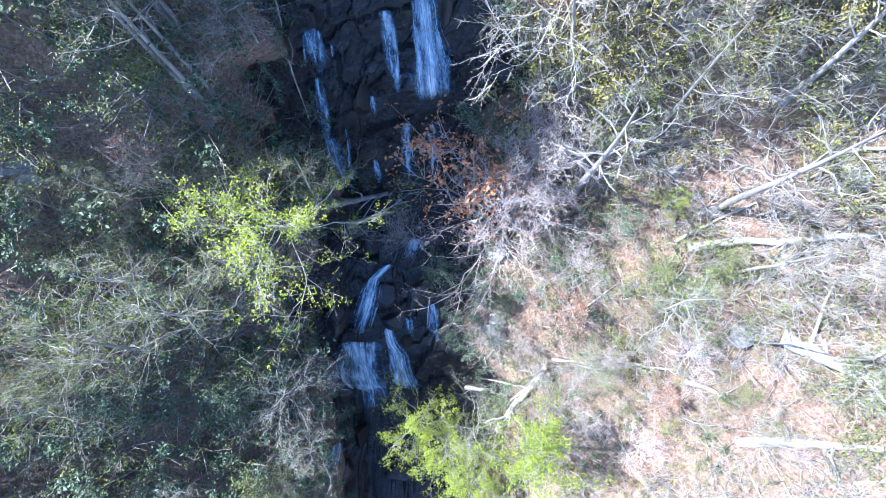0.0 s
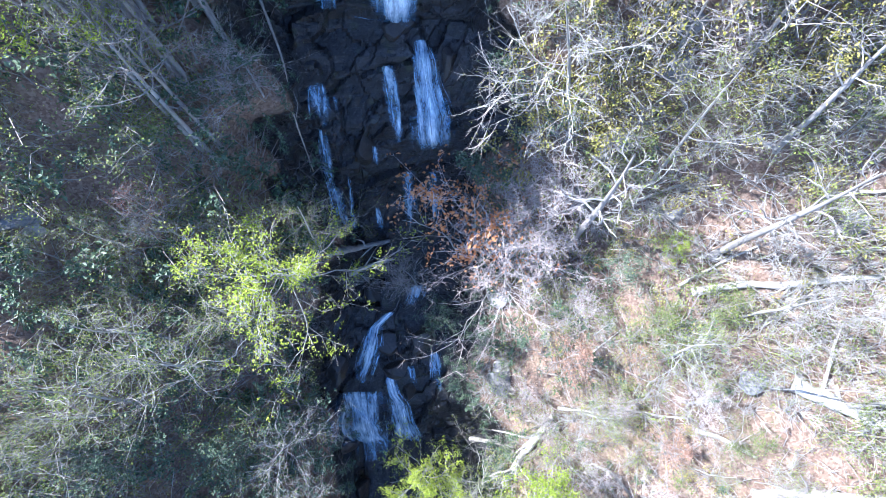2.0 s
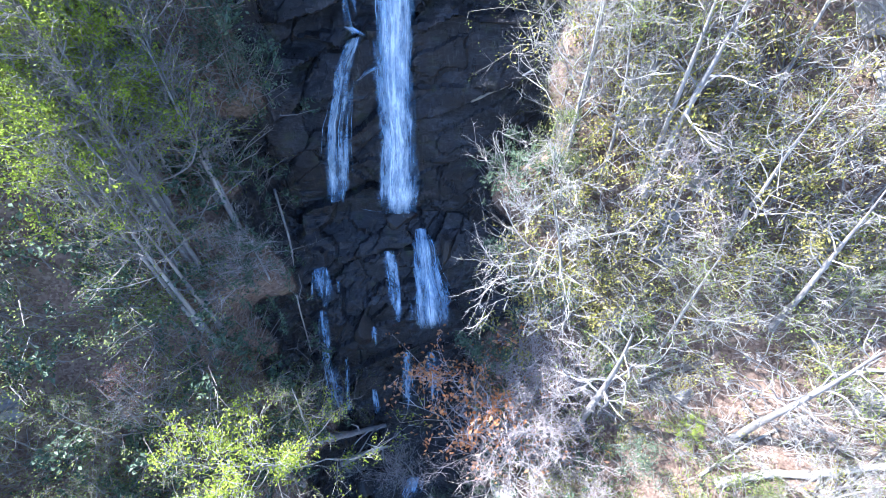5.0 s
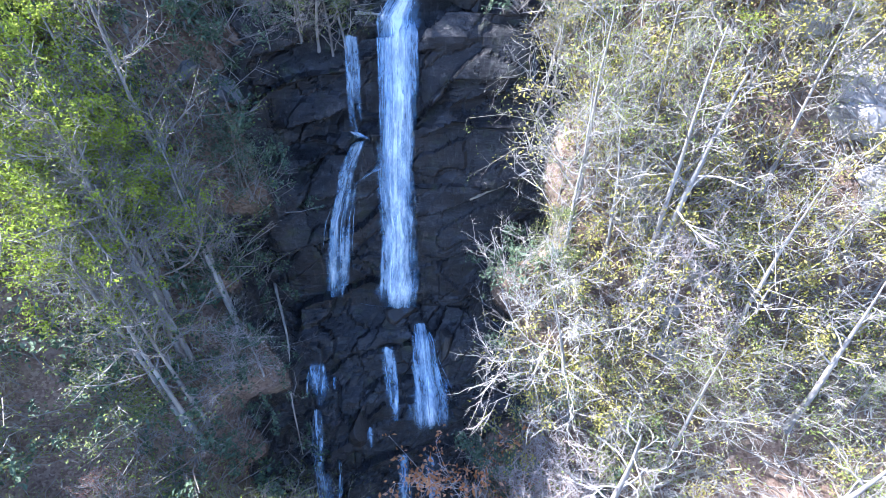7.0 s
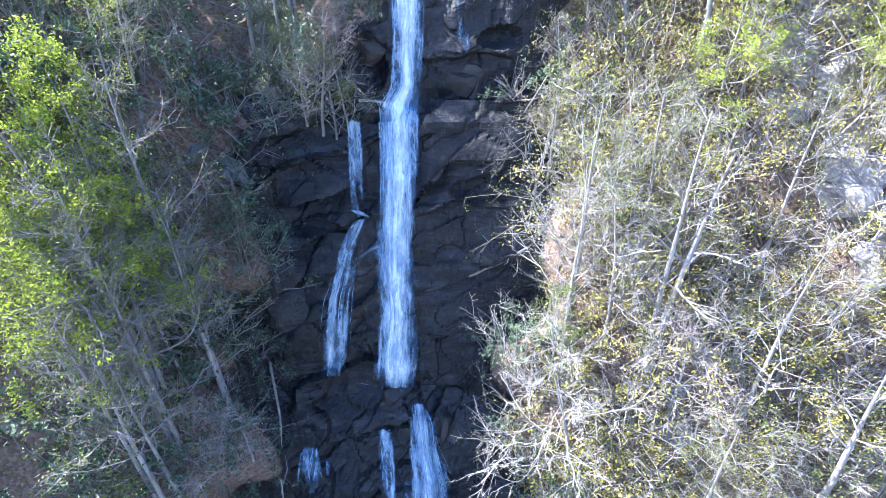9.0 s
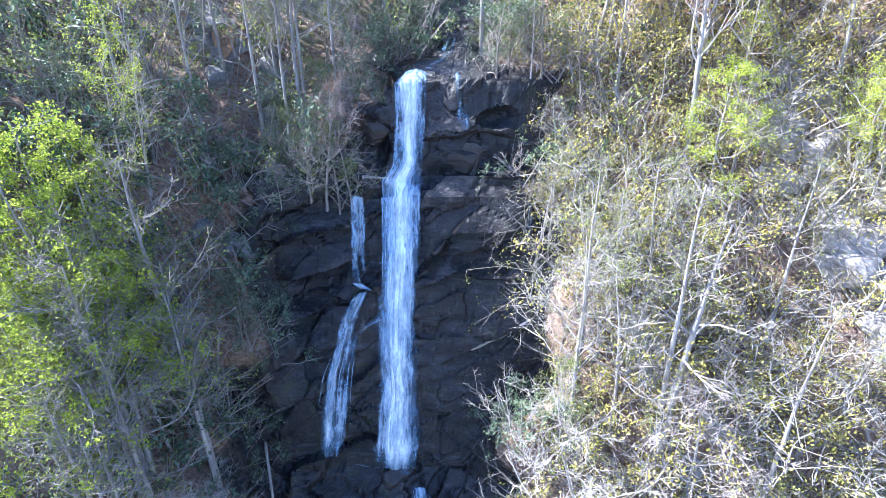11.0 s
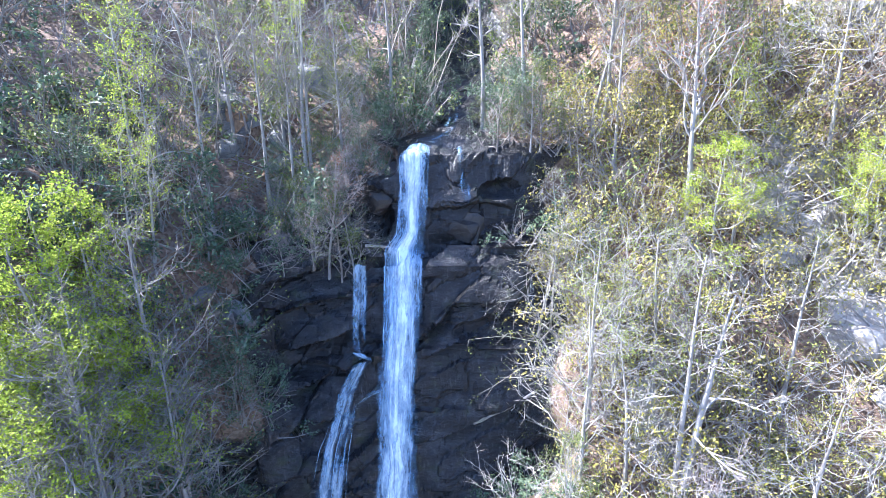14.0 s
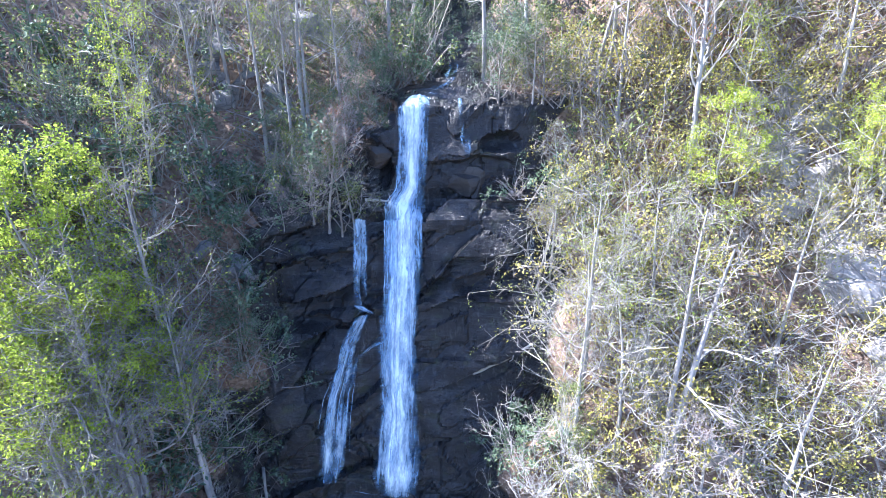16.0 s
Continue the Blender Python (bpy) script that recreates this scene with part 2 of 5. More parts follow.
GORGE_HALF = [5, 5, 5, 5.5, 6.5, 7, 6.5, 6, 6.5, 7, 7, 7.2, 7.5, 7.2, 6.4, 3.6, 2.4, 1.2, 1.0, 1.0, 1.0, 1, 1]


def along(values, s):
    return np.interp(s, np.arange(len(values)), values)


def smooth(x):
    x = np.clip(x, 0, 1)
    return x * x * (3 - 2 * x)


def hill(x, s):
    """The bare form of the hillside at x across and s along its profile: y, z and how rocky it is."""
    mid = np.exp(-(((s - 15.4) / 0.9) ** 4))
    s = s + mid * (0.20 * np.sin(0.75 * x + 1.9 * s) + 0.12 * np.sin(1.9 * x + 0.8 + 0.6 * s))
    gy, gz = along([p[0] for p in GORGE], s), along([p[1] for p in GORGE], s)
    sy, sz = along([p[0] for p in SLOPE], s), along([p[1] for p in SLOPE], s)
    out = np.abs(x - along(GORGE_MID, s)) - along(GORGE_HALF, s)
    out = out + 1.3 * np.sin(s * 2.3 + np.sign(x + 3) * 1.7) + 0.9 * np.sin(s * 5.1 + x * 0.3)
    k = 1 - smooth(out / 4.5 + 0.25)
    y, z = gy * k + sy * (1 - k), gz * k + sz * (1 - k)
    far = np.clip(1 - (np.abs(s - 11) / 14) ** 4, 0.15, 1)
    right, left = np.clip(x - 6, 0, 60), np.clip(-10 - x, 0, 60)
    z = z + far * (0.62 * np.minimum(right, 34) + 0.1 * right + (0.62 - 0.4 * smooth((s - 12.5) / 3)) * np.minimum(left, 26 - 3 * smooth((s - 7) / 2)) + 0.12 * left)
    y = y + far * (0.02 * right - 0.05 * left)
    return y, z, k


# ledges of the rock face: x, z along the edge, how far it overhangs, and how high the slab above it is
LEDGES = [
    ([(-1.3, 46.0), (0.4, 48.0), (4.9, 48.4)], 0.7, 4.0),
    ([(-1.0, 45.0), (0.6, 45.9), (5.2, 45.3)], 0.55, 0.9),
    ([(-1.4, 40.0), (2.2, 41.6), (5.6, 43.0)], 0.65, 1.6),
    ([(-1.2, 50.0), (0.2, 50.9), (4.8, 51.6)], -0.75, 1.2),
    ([(-10.6, 42.7), (-8.0, 43.2), (-5.2, 44.5)], 0.8, 1.2),
    ([(-9.4, 45.2), (-7.6, 45.6), (-4.9, 46.7)], 0.9, 1.5),
    ([(-10.8, 40.1), (-5.9, 41.9)], 0.6, 1.3),
    ([(-10.6, 37.2), (-6.6, 38.9)], 0.55, 1.5),
    ([(-9.0, 47.8), (-4.6, 48.8)], 0.6, 1.0),
    ([(-5.2, 50.3), (-2.6, 50.8)], 0.7, 0.8),
    ([(-0.8, 53.0), (1.6, 53.6), (3.8, 53.2)], 0.3, 1.6),
    ([(-1.0, 36.9), (1.8, 37.6), (4.8, 39.4)], 0.45, 1.4),
    ([(-11.0, 29.3), (-6.0, 30.2), (-2.4, 29.6)], 0.5, 1.2),
    ([(-9.6, 26.2), (-5.0, 26.9), (0.6, 26.0)], 0.6, 1.0),
    ([(-10.2, 22.0), (-4.0, 22.9), (1.2, 22.0)], 0.5, 1.3),
]
# hollows in the face: x, z, half width, half height, depth
HOLLOWS = [(-4.3, 52.9, 1.3, 1.6, 1.5), (3.2, 54.3, 1.3, 0.7, 1.2), (-7.4, 44.2, 1.8, 0.5, 0.8), (2.6, 46.7, 2.2, 0.7, 0.7)]


def face_relief(v):
    """How far ledges and hollows push the rock face out or in."""
    r = 0.0
    wob = 0.35 * noise.noise(v * 0.7 + Vector((3, 1, 8)))
    for line, deep, tall in LEDGES:
        if not line[0][0] - 0.5 < v.x < line[-1][0] + 0.5:
            continue
        xs = [p[0] for p in line]
        dz = v.z + wob - float(np.interp(v.x, xs, [p[1] for p in line]))
        end = min(1.0, (v.x - xs[0] + 0.5) / 1.0, (xs[-1] + 0.5 - v.x) / 1.0)
        if 0 <= dz < tall * 2:
            r += deep * end * math.exp(-((dz / tall) ** 2)) * min(1.0, dz / 0.12)
        elif -1.1 < dz < 0:
            r -= 0.55 * deep * end * (1 + dz / 1.1)
    for x, z, wide, tall, deep in HOLLOWS:
        q = ((v.x - x) / wide) ** 2 + ((v.z + wob - z) / tall) ** 2
        if q < 1:
            r -= deep * (1 - q) ** 0.5
    return r


def build_hillside():
    xs = np.concatenate([-14 - np.geomspace(0.35, 240, 70)[::-1], np.linspace(-14, 8, 150), 8 + np.geomspace(0.35, 240, 70)])
    ss = []
    steps = [4, 6, 10, 16, 26, 30, 20, 30, 34, 34, 10, 46, 66, 8, 34, 10, 14, 20, 16, 16, 10, 6, 4]
    for i in range(len(GORGE) - 1):
        ss += list(i + np.linspace(0, 1, steps[i], endpoint=False))
    ss.append(len(GORGE) - 1)
    ss = np.array(ss)
    X, S = np.meshgrid(xs, ss)
    Y, Z, K = hill(X, S)
    verts = np.stack([X, Y, Z], -1)
    du, dv = np.gradient(verts, axis=1), np.gradient(verts, axis=0)
    nrm = np.cross(du, dv)
    nrm /= np.linalg.norm(nrm, axis=-1, keepdims=True)
    flat, fn, fk = verts.reshape(-1, 3), nrm.reshape(-1, 3), K.reshape(-1)
    push = np.empty(len(flat))
    for i, p in enumerate(flat):
        v = Vector(p)
        d = 1.1 * noise.noise(v * 0.11) + 0.5 * noise.noise(v * 0.33)
        if fk[i] > 0.04:
            # massive beds that climb to the right, their edges proud, cut by a few joints
            warp = noise.noise(v * 0.17 + Vector((9, 0, 3)))
            bed = (v.z - 0.42 * v.x + warp * 2.6) / 4.6
            i0 = math.floor(bed)
            f0 = bed - i0
            strong = 0.35 + 0.65 * noise.cell(Vector((i0 * 1.7 + 40, math.floor(v.x * 0.13 + warp), 2.0)))
            ledge = strong * (1.1 * f0 ** 4 - 0.7 * max(0.0, 1 - f0 * 8))
            q = Vector((v.x * 0.10 + 0.05 * v.z, v.y * 0.12, v.z * 0.15 - 0.07 * v.x)) + Vector((0.25, 0.1, 0.3)) * noise.noise(v * 0.35)
            dist, pts = noise.voronoi(q)
            block = noise.cell(pts[0] * 7.3)
            joint = max(0.0, 1 - (dist[1] - dist[0]) * 22)
            fine_bed = (v.z - 0.5 * v.x + 1.2 * noise.noise(v * 0.4)) * 1.1
            crack = max(0.0, 1 - abs(fine_bed - round(fine_bed)) * 9) * max(0.0, noise.noise(v * 0.3 + Vector((0, 5, 0))))
            r = ledge + 0.9 * block - 0.25 * joint - 0.45 * crack + 0.5 * noise.noise(v * 0.25) + 0.10 * noise.fractal(v * 1.3, 1.0, 2.0, 4)
            slab = 0.25 + 0.35 * float(smooth((-1.0 - v.x) / 2.5)) if v.z > 33 else 0.6
            r = slab * r + face_relief(v)
            d3, p3 = noise.voronoi(Vector((v.x * 0.22 + 0.1 * v.z, v.y * 0.3, v.z * 0.5 - 0.26 * v.x)) + Vector((0.4, 0.3, 0.4)) * noise.noise(v * 0.5))
            r += 0.16 * noise.cell(p3[0] * 6.1) - 0.05 * max(0.0, 1 - (d3[1] - d3[0]) * 24)
            if p[2] < 34:
                dist2, pts2 = noise.voronoi(Vector((v.x * 0.36 + 0.1 * v.z, v.y * 0.4, v.z * 0.42)) + Vector((0.3, 0.2, 0.3)) * noise.noise(v * 0.6))
                r += 0.22 * noise.cell(pts2[0] * 5.1) - 0.06 * max(0.0, 1 - (dist2[1] - dist2[0]) * 12)
            d = d * (1 - fk[i]) + fk[i] * (0.4 * d + r)
        else:
            d += 0.18 * noise.noise(v * 1.1)
        push[i] = d
    flat = flat + fn * push[:, None]
    rows, cols = X.shape
    a = (np.arange(rows - 1)[:, None] * cols + np.arange(cols - 1)[None]).reshape(-1)
    faces = np.stack([a, a + 1, a + cols + 1, a + cols], 1)
    me = bpy.data.meshes.new("ground")
    me.from_pydata(flat.tolist(), [], faces.tolist())
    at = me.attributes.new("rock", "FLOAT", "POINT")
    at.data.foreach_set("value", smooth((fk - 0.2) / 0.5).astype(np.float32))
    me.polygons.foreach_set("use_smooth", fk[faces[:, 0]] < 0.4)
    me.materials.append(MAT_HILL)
    grid = dict(xs=xs, ss=ss, at=flat.reshape(rows, cols, 3), normal=nrm, bare=verts, push=push.reshape(rows, cols))
    ob = tagged(new("ground", me), "steep leaf-littered mountainside with a dark wet rock gorge", "ground", kind="structure")
    tree = BVHTree.FromPolygons([tuple(p) for p in flat], [tuple(f) for f in faces])
    return ob, tree, grid


GROUND, GROUND_TREE, GRID = build_hillside()


def surface(x, s):
    """The hillside's surface and its normal at x across and s along the profile."""
    xs, ss = GRID["xs"], GRID["ss"]
    i = min(max(int(np.searchsorted(ss, s)) - 1, 0), len(ss) - 2)
    j = min(max(int(np.searchsorted(xs, x)) - 1, 0), len(xs) - 2)
    a, b = (s - ss[i]) / (ss[i + 1] - ss[i]), (x - xs[j]) / (xs[j + 1] - xs[j])
    p = GRID["at"]
    q = p[i, j] * (1 - a) * (1 - b) + p[i, j + 1] * (1 - a) * b + p[i + 1, j] * a * (1 - b) + p[i + 1, j + 1] * a * b
    return q, GRID["normal"][i, j]


def bare_surface(x, s):
    """The hillside without its rocks' relief, its normal, and how far the relief stands out."""
    xs, ss = GRID["xs"], GRID["ss"]
    y, z, _ = hill(np.array([x]), np.array([s]))
    i = min(max(int(np.searchsorted(ss, s)) - 1, 0), len(ss) - 2)
    j = min(max(int(np.searchsorted(xs, x)) - 1, 0), len(xs) - 2)
    return np.array([x, float(y[0]), float(z[0])]), GRID["normal"][i, j], GRID["push"][i, j]


def ground_z(x, y):
    hit = GROUND_TREE.ray_cast(Vector((x, y, 400)), Vector((0, 0, -1)))
    return hit[0].z if hit[0] else 0.0


def gorge_at(x, y):
    """How deep inside the rocky gorge a place lies, 0 to 1."""
    ys = [p[0] for p in GORGE]
    s = float(np.interp(y, ys, np.arange(len(ys))))
    return float(hill(np.array(float(x)), np.array(s))[2])


# ---- mesh helpers ----
def mesh_of(name, verts, faces, *mats):
    me = bpy.data.meshes.new(name)
    me.from_pydata(np.asarray(verts).tolist(), [], [list(f) for f in faces])
    for m in mats:
        me.materials.append(m)
    return me


def tubes(paths, sides):
    """One tube for each (points, radii), with so many sides."""
    V, F, n = [], [], 0
    ang = np.linspace(0, 2 * np.pi, sides, endpoint=False)
    ring = np.stack([np.cos(ang), np.sin(ang)], 1)
    for pts, rad in paths:
        pts, rad = np.asarray(pts, float), np.asarray(rad, float)
        tan = np.gradient(pts, axis=0)
        tan /= np.linalg.norm(tan, axis=1, keepdims=True) + 1e-9
        ref = np.array([1.0, 0, 0]) if abs(tan[0, 0]) < 0.8 else np.array([0, 1.0, 0])
        u = np.cross(tan, ref)
        u /= np.linalg.norm(u, axis=1, keepdims=True) + 1e-9
        w = np.cross(tan, u)
        v = pts[:, None] + rad[:, None, None] * (ring[None, :, :1] * u[:, None] + ring[None, :, 1:] * w[:, None])
        V.append(v.reshape(-1, 3))
        k = len(pts)
        i = np.arange(k - 1)[:, None] * sides + np.arange(sides)[None]
        j = np.arange(k - 1)[:, None] * sides + (np.arange(sides)[None] + 1) % sides
        F.append((np.stack([i, j, j + sides, i + sides], -1) + n).reshape(-1, 4))
        n += k * sides
    return np.concatenate(V), np.concatenate(F)


def leaf_cards(places, size, rng, up=0.5, slim=0.55):
    """A small folded leaf at each place, turned by chance."""
    n = len(places)
    d = rng.normal(size=(n, 3))
    d /= np.linalg.norm(d, axis=1, keepdims=True)
    nrm = rng.normal(size=(n, 3)) + np.array([0, 0, up * 3])
    side = np.cross(d, nrm)
    side /= np.linalg.norm(side, axis=1, keepdims=True) + 1e-9
    nn = np.cross(side, d)
    L = (size * rng.uniform(0.6, 1.35, n))[:, None]
    p = np.asarray(places)
    a, c = p - d * L * 0.5, p + d * L * 0.5
    b = p + side * L * slim * 0.5 + nn * L * 0.12
    e = p - side * L * slim * 0.5 + nn * L * 0.12
    V = np.stack([a, b, c, e], 1).reshape(-1, 3)
    F = np.arange(4 * n).reshape(n, 4)
    return V, F


def wander(rng, start, way, length, steps, bend, lift=0.0):
    """A crooked line that starts along way and bends by chance, lifting or drooping."""
    pts = [np.array(start, float)]
    way = np.array(way, float)
    way /= np.linalg.norm(way)
    for _ in range(steps):
        way = way + rng.normal(size=3) * bend + np.array([0, 0, lift])
        way /= np.linalg.norm(way)
        pts.append(pts[-1] + way * length / steps)
    return np.array(pts)


def grow(seed, height=10.0, girth=0.16, clear=0.35, limbs=14, reach=0.38, rise=0.6, subs=5, twigs=4, crook=0.10, fork=False, steps2=2):
    """A tree's lines: trunk, limbs, branches and twigs, each as (points, radii)."""
    rng = np.random.default_rng(seed)
    trunk = wander(rng, (0, 0, -0.5), (0, 0, 1), height * (0.75 if fork else 1) + 0.5, 12, crook * 0.3, 0.08)
    tr = girth * np.linspace(1, 0.12 if not fork else 0.45, len(trunk)) ** 0.9
    tr[0] *= 1.5
    lv = [[(trunk, tr)], [], [], []]
    for i in range(limbs):
        f = clear + (1 - clear) * (i + rng.uniform(0, 0.8)) / limbs
        f = min(f, 0.98)
        q = f * (len(trunk) - 1)
        k = int(q)
        p = trunk[k] + (trunk[min(k + 1, len(trunk) - 1)] - trunk[k]) * (q - k)
        a = i * 2.4 + rng.uniform(-0.5, 0.5)
        ln = height * reach * (1.15 - 0.75 * (f - clear) / (1 - clear)) * rng.uniform(0.65, 1.2)
        limb = wander(rng, p, (math.cos(a), math.sin(a), rise * rng.uniform(0.5, 1.5)), ln, 10, crook * 1.7, 0.035)
        r0 = max(0.02, girth * (1.05 - f) * 0.55)
        lv[1].append((limb, np.linspace(r0, 0.018, len(limb))))
        for j in range(subs):
            g = 0.25 + 0.75 * (j + rng.uniform(0, 1)) / subs
            b0 = limb[min(int(g * 10), 9)]
            way = limb[min(int(g * 10) + 1, 10)] - b0
            way = way / np.linalg.norm(way) + rng.normal(size=3) * 0.6 + np.array([0, 0, 0.15])
            br = wander(rng, b0, way, ln * rng.uniform(0.3, 0.6), steps2, crook * 2.4, 0.04)
            lv[2].append((br, np.linspace(r0 * 0.38 + 0.006, 0.009, len(br))))
            for t in range(twigs):
                c0 = br[rng.integers(1, steps2 + 1)]
                way = (br[-1] - br[0]) / np.linalg.norm(br[-1] - br[0]) + rng.normal(size=3) * 0.75
                tw = wander(rng, c0, way, ln * rng.uniform(0.12, 0.28), 3, crook * 2.5, 0.05)
                lv[3].append((tw, np.linspace(0.012, 0.006, 4)))
    return lv, rng


def spikes(starts, ways, radius, rng):
    """Thin tapering twigs, three faces each."""
    n = len(starts)
    side = np.cross(ways, rng.normal(size=(n, 3)))
    side /= np.linalg.norm(side, axis=1, keepdims=True) + 1e-9
    other = np.cross(ways, side)
    other /= np.linalg.norm(other, axis=1, keepdims=True) + 1e-9
    r = radius
    V = np.stack([starts + side * r, starts - side * r * 0.5 + other * r * 0.87, starts - side * r * 0.5 - other * r * 0.87, starts + ways], 1).reshape(-1, 3)
    k = np.arange(n)[:, None] * 4
    F = np.concatenate([k + np.array([[0, 1, 3]]), k + np.array([[1, 2, 3]]), k + np.array([[2, 0, 3]])])
    return V, F


def sprays(lv, rng, n, length):
    """Fine shoots that leave the twigs and the ends of branches."""
    src = lv[3] + lv[2]
    pick = rng.integers(0, len(src), n)
    a = np.array([src[k][0][0] for k in pick])
    b = np.array([src[k][0][-1] for k in pick])
    at = a + (b - a) * rng.uniform(0.25, 1.0, n)[:, None]
    way = (b - a) / (np.linalg.norm(b - a, axis=1, keepdims=True) + 1e-6) + rng.normal(size=(n, 3)) * 0.55
    way *= (length * rng.uniform(0.5, 1.3, n) / np.linalg.norm(way, axis=1))[:, None]
    return at, way


def tips(lv, rng, n, spread, bunch=1):
    """Places for leaves along the branches and twigs, in bunches."""
    if bunch > 1:
        few = tips(lv, rng, n // bunch, spread)
        return np.repeat(few, bunch, 0) + rng.normal(size=(len(few) * bunch, 3)) * 0.09
    src = lv[3] + lv[2]
    pick = rng.integers(0, len(src), n)
    f = rng.uniform(0.3, 1.0, n)
    out = np.empty((n, 3))
    for i in range(n):
        p = src[pick[i]][0]
        q = f[i] * (len(p) - 1)
        k = min(int(q), len(p) - 2)
        out[i] = p[k] + (p[k + 1] - p[k]) * (q - k)
    return out + rng.normal(size=(n, 3)) * spread


def join(*pieces):
    """Several (verts, faces, material index) as one."""
    V, F, M, n = [], [], [], 0
    for v, f, m in pieces:
        V.append(v)
        F += [tuple(int(i) + n for i in q) for q in f]
        M += [m] * len(f)
        n += len(v)
    return np.concatenate(V), F, np.array(M, np.int32)


def make_tree_kind(name, label, category, bark, twigbark, leaf, leaves, leaf_size, spread=0.12, thick=1.0, bent=False, shoots=0, bunch=1, **how):
    """The shared meshes of one tree: the trunk with its limbs, and the crown of twigs and leaves."""
    lv, rng = grow(**how)
    for level in (1, 2):
        lv[level] = [(p, r * thick) for p, r in lv[level]]
    v0, f0 = tubes(lv[0], 7)
    v1, f1 = tubes(lv[1], 4)
    trunk = mesh_of("trunk", v0, f0, bark)
    trunk.polygons.foreach_set("use_smooth", np.ones(len(f0), bool))
    v2, f2 = tubes(lv[2], 3)
    tw = np.array([t[0][0] for t in lv[3]]), np.array([t[0][-1] - t[0][0] for t in lv[3]])
    v3, f3 = tubes(lv[3], 3) if bent else spikes(tw[0], tw[1], 0.0145 * thick, rng)
    pieces = [(v1, f1, 2), (v2, f2, 0), (v3, f3, 0)]
    if shoots:
        v5, f5 = spikes(*sprays(lv, rng, shoots, 0.55), 0.0085, rng)
        pieces.append((v5, f5, 0))
    if leaves:
        v4, f4 = leaf_cards(tips(lv, rng, leaves, spread, bunch), leaf_size, rng)
        pieces.append((v4, f4, 1))
    v, f, m = join(*pieces)
    crown = mesh_of("crown", v, f, twigbark, leaf, bark)
    crown.polygons.foreach_set("material_index", m)
    return name, label, category, [("trunk", trunk), ("crown", crown)]


def plant(kind, x, y, h, turn=0.0, lean=0.0, lean_to=0.0, group=""):
    """One tree of a kind, h metres high, rooted in the hillside."""
    name, label, category, meshes = kind
    base = new(name)
    tagged(base, label, category, group or "trees on the mountainside")
    base.empty_display_size = 0.3
    tilt = Matrix.Rotation(radians(lean), 4, Vector((-math.sin(radians(lean_to)), math.cos(radians(lean_to)), 0)))
    base.matrix_world = Matrix.Translation((x, y, ground_z(x, y) - 0.05)) @ tilt @ Matrix.Rotation(radians(turn), 4, "Z") @ Matrix.Scale(h / 10.0, 4)
    for part_name, me in meshes:
        ob = new(part_name, me)
        ob.parent = base
        if part_name == "crown":
            tagged(ob, kind="stuff")
    return base


